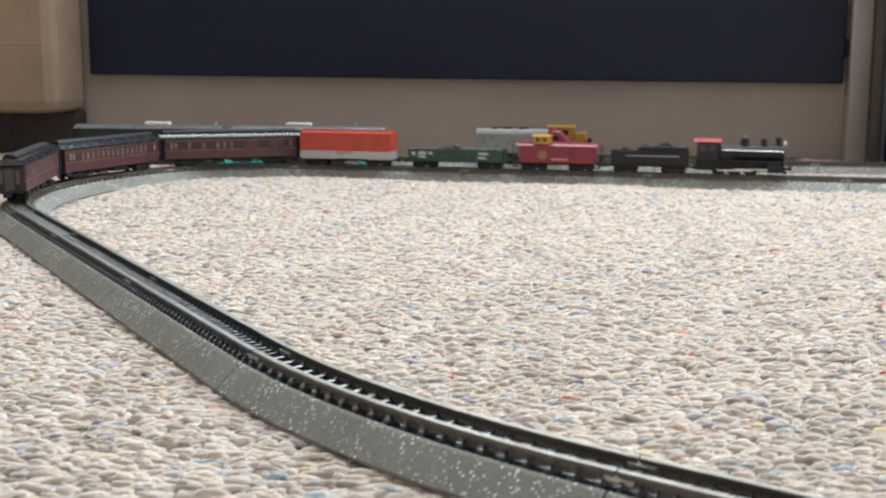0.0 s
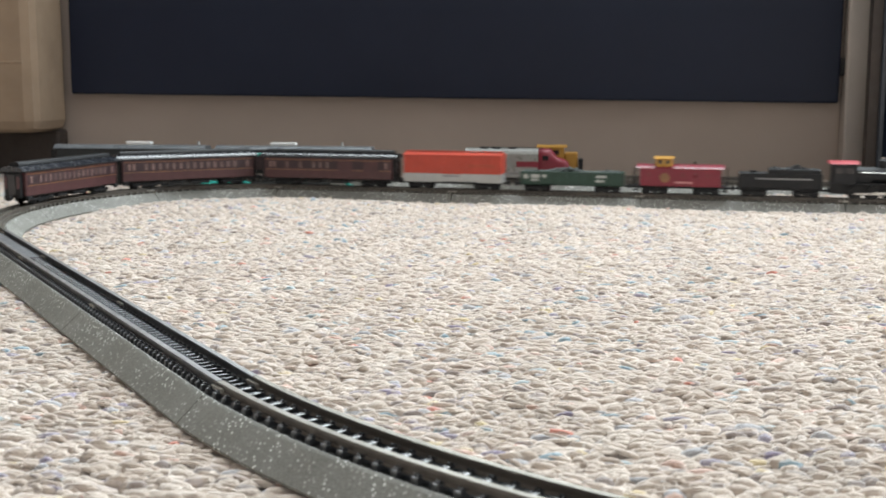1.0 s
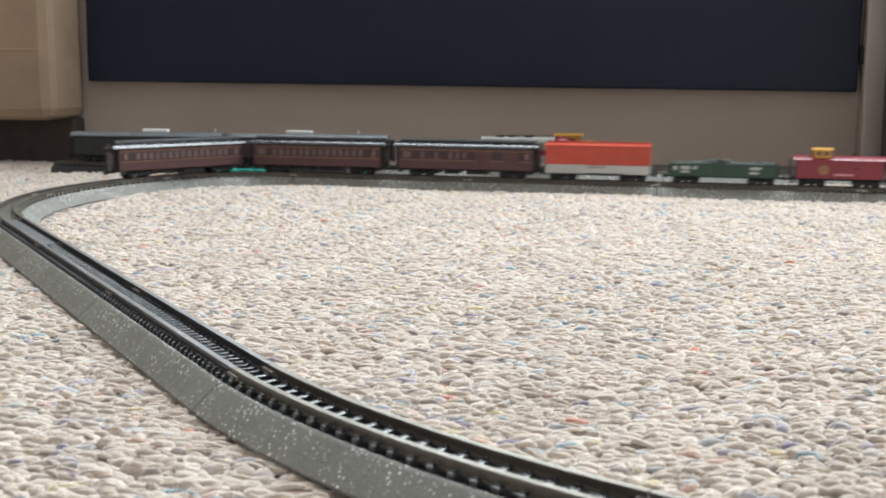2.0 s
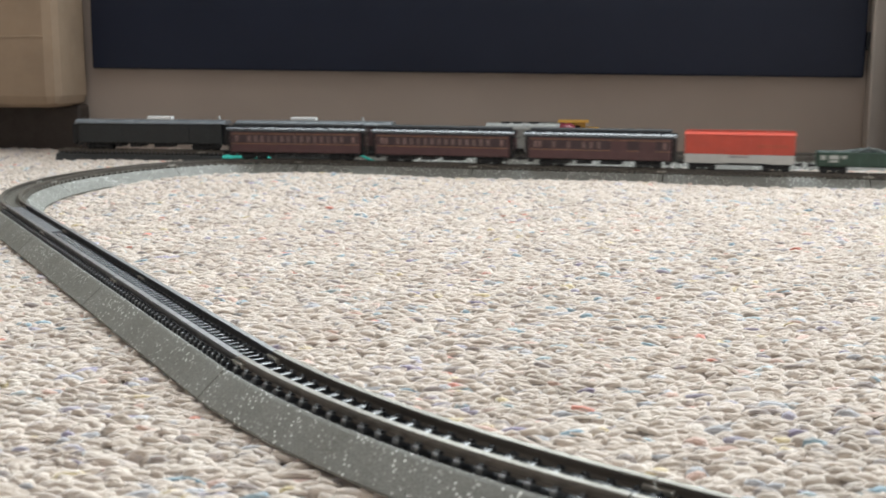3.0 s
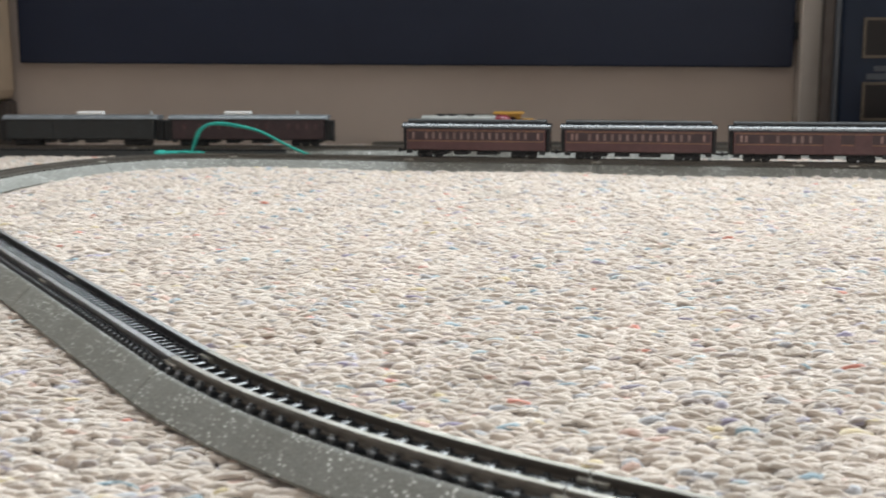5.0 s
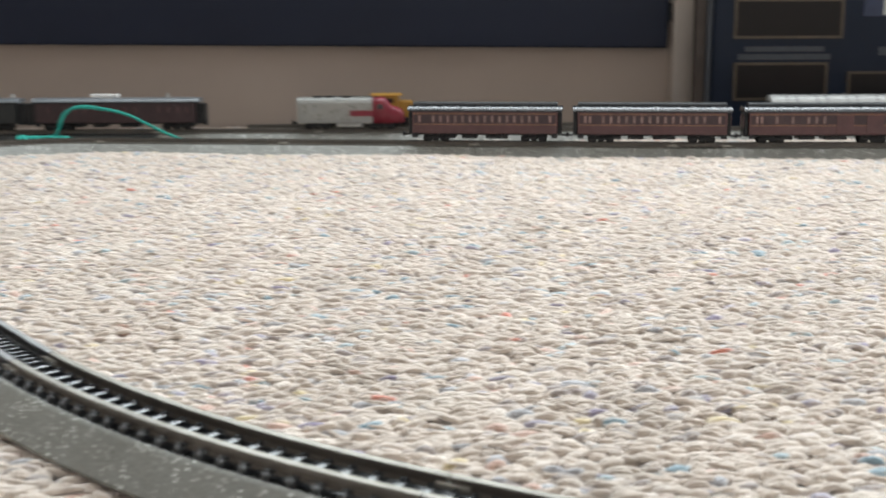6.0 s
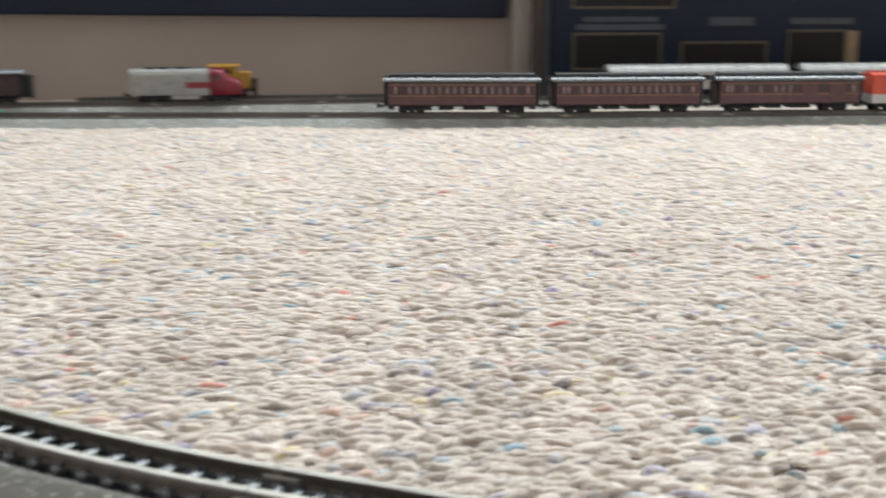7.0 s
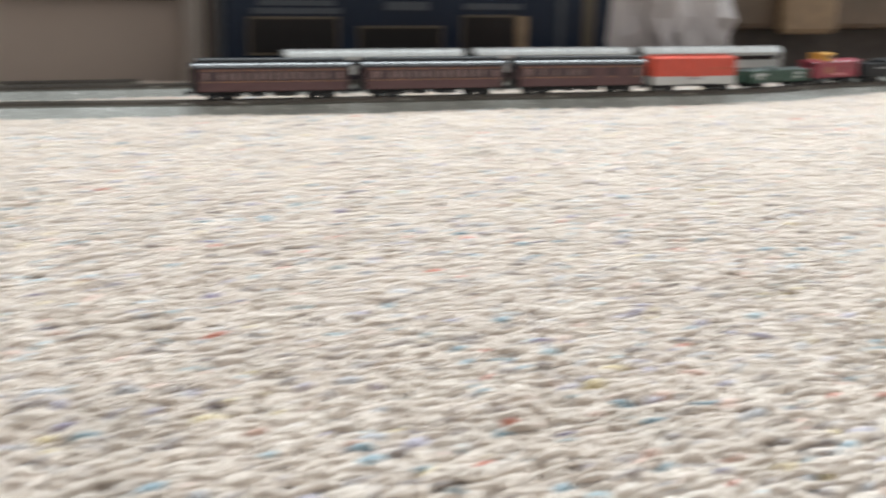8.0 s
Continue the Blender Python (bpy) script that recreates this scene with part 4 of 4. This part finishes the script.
def crumpled_film():
    bm = B()
    bmesh.ops.create_icosphere(bm, subdivisions=4, radius=1.0)
    for v in bm.verts:
        n = noise.noise(v.co * 2.2) * 0.35 + noise.noise(v.co * 5.5) * 0.18
        v.co = Vector((v.co.x * 0.076 * (1 + n), v.co.y * 0.036 * (1 + n), v.co.z * 0.11 * (1 + n) + 0.075))
        v.co.z = max(v.co.z, -0.0040)
    ob = single("plastic_wrap", bm, PLASTIC, "crumpled milky plastic wrap beside the blue box", "plastic wrap", smooth=False)
    ob.matrix_basis = pose(0.718, 1.048, 0.0)


crumpled_film()
chest = thing("wooden_chest", "brown wooden chest with a tan post on a dark plinth", "chest")
part("carcass", box(B(), 0.800, 1.60, 1.055, 1.10, 0.047, 0.5, 0.006), WOOD, chest)
part("post", box(B(), 0.866, 0.940, 1.040, 1.0555, 0.042, 0.5, 0.006), TANCARD, chest, "tan rounded post")
part("plinth", box(B(), 0.810, 1.58, 1.075, 1.10, -0.0066, 0.047, 0.002), DARKBASE, chest)


# ---- carpet loops ----
def carpet_loops():
    rng = np.random.default_rng(4)
    px, py = 0.0050, 0.0026
    xs, ys = [], []
    y = 0.02
    while y < 1.10:
        half = 0.44 * y + 0.12
        x0, x1 = -min(0.62, half * 1.25 + 0.02), min(1.25, 0.10 + half * 1.9)
        k = int((x1 - x0) / px)
        xs.append(x0 + np.arange(k) * px + rng.uniform(0, px))
        ys.append(np.full(k, y))
        y += py
    x, y = np.concatenate(xs), np.concatenate(ys)
    fine = len(x)
    # coarser loops beside and behind, out to where the room's floor goes on plain
    gx, gy = np.meshgrid(np.arange(-1.0, 1.5, 0.0085), np.arange(-0.15, 1.10, 0.0046))
    gx, gy = gx.ravel() + rng.uniform(-0.003, 0.003, gx.size), gy.ravel()
    half = 0.44 * np.maximum(gy, 0) + 0.12
    out = (gy < 0.02) | (gx < -np.minimum(0.62, half * 1.25 + 0.02)) | (gx > np.minimum(1.25, 0.10 + half * 1.9))
    x, y = np.concatenate([x, gx[out]]), np.concatenate([y, gy[out]])
    n = len(x)
    big = np.where(np.arange(n) < fine, 1.0, 1.7)
    # loose plies that lie over the loops where the camera is near
    near = rng.permutation(np.flatnonzero((np.arange(n) < fine) & (y < 0.75)))[:26000]
    x, y, big = np.concatenate([x, x[near] + 0.002]), np.concatenate([y, y[near] + 0.001]), np.concatenate([big, np.ones(len(near))])
    ply = np.arange(len(x)) >= n
    n = len(x)
    x = x + rng.uniform(-0.0018, 0.0018, n)
    y = y + rng.uniform(-0.0008, 0.0008, n) + 0.0016 * np.sin(x * 60 + y * 9)
    lx, ly, lz = rng.uniform(0.0026, 0.0058, n) * big, rng.uniform(0.0011, 0.0022, n) * big, rng.uniform(0.0008, 0.0022, n)
    ang = rng.normal(0.07, 0.26, n)
    tilt = rng.uniform(-0.24, 0.24, n)
    lx, ly, lz = np.where(ply, lx * 0.85, lx), np.where(ply, ly * 0.42, ly), np.where(ply, lz * 0.55, lz)
    curl = rng.uniform(-0.35, 0.35, n)
    # a loop: rings from its lower rim to its crown
    rim = []
    segs = 6
    for r, z in ((1.0, -0.4), (0.72, 0.6)):
        for i in range(segs):
            a = 2 * math.pi * i / segs + r
            rim.append((r * math.cos(a), r * math.sin(a), z))
    rim.append((0, 0, 1.0))
    unit = np.array(rim)
    v = unit[None] * np.stack([lx, ly, lz], -1)[:, None]
    v = v * (1 + rng.uniform(-0.14, 0.14, v.shape))
    v[..., 2] += v[..., 0] * tilt[:, None]
    v[..., 1] += curl[:, None] * (v[..., 0] / lx[:, None]) ** 2 * ly[:, None]
    c, s = np.cos(ang)[:, None], np.sin(ang)[:, None]
    vx, vy = v[..., 0] * c - v[..., 1] * s, v[..., 0] * s + v[..., 1] * c
    z = v[..., 2] - 0.0048 + rng.uniform(-0.0007, 0.0007, n)[:, None] + np.where(ply, 0.0010, 0.0)[:, None]
    # the carpet swells a little towards the far side
    rise = np.clip((y - 0.74) / 0.11, 0, 1)
    z = z + (0.0028 * rise * rise * (3 - 2 * rise) + 0.0006 * np.sin(x * 31 + 1.3) * rise)[:, None]
    verts = np.stack([vx + x[:, None], vy + y[:, None], z], -1).reshape(-1, 3)
    tri = []
    for ring in range(1):
        for i in range(segs):
            a, b = ring * segs + i, ring * segs + (i + 1) % segs
            tri += [(a, b, b + segs), (a, b + segs, a + segs)]
    for i in range(segs):
        tri.append((segs + i, segs + (i + 1) % segs, 2 * segs))
    tri = np.array(tri)
    faces = (tri[None] + (np.arange(n) * len(unit))[:, None, None]).reshape(-1, 3)
    me = bpy.data.meshes.new("carpet_loops")
    me.vertices.add(len(verts))
    me.vertices.foreach_set("co", verts.ravel())
    me.loops.add(len(faces) * 3)
    me.loops.foreach_set("vertex_index", faces.ravel().astype(np.int32))
    me.polygons.add(len(faces))
    me.polygons.foreach_set("loop_start", np.arange(0, len(faces) * 3, 3, dtype=np.int32))
    me.update(calc_edges=True)
    me.polygons.foreach_set("use_smooth", np.ones(len(faces), dtype=bool))
    me.materials.append(CARPET)
    tagged(new("carpet_loops", me), "beige looped carpet pile with blue, red and violet flecks", "carpet", "", "stuff")


carpet_loops()

# ---- movement: the train runs on at an even pace ----
PACE, START = 0.0985, 0.3953


def run(ob, rear, front, inset):
    """Keys a car whose ends lie at rear and front from the tail, carried on two trucks."""
    rows = []
    for i in range(33):
        t = i * 0.25
        s0 = START + PACE * t
        ax, ay, _ = place(s0 + rear + inset)
        bx, by, _ = place(s0 + front - inset)
        rows.append((t, pose((ax + bx) / 2, (ay + by) / 2, RAIL_Z, 0, 0, math.degrees(math.atan2(by - ay, bx - ax)))))
    walk(ob, rows)


def motions():
    run(coach_rear, 0.000, 0.112, 0.020)
    run(coach_mid, 0.1205, 0.2325, 0.020)
    run(coach_front, 0.2415, 0.3535, 0.020)
    run(box_car, 0.360, 0.437, 0.012)
    run(gon_car, 0.4515, 0.5285, 0.012)
    run(cab_car, 0.5415, 0.5985, 0.010)
    run(tend, 0.6115, 0.6695, 0.011)
    run(loco, 0.6745, 0.7385, 0.018)


motions()
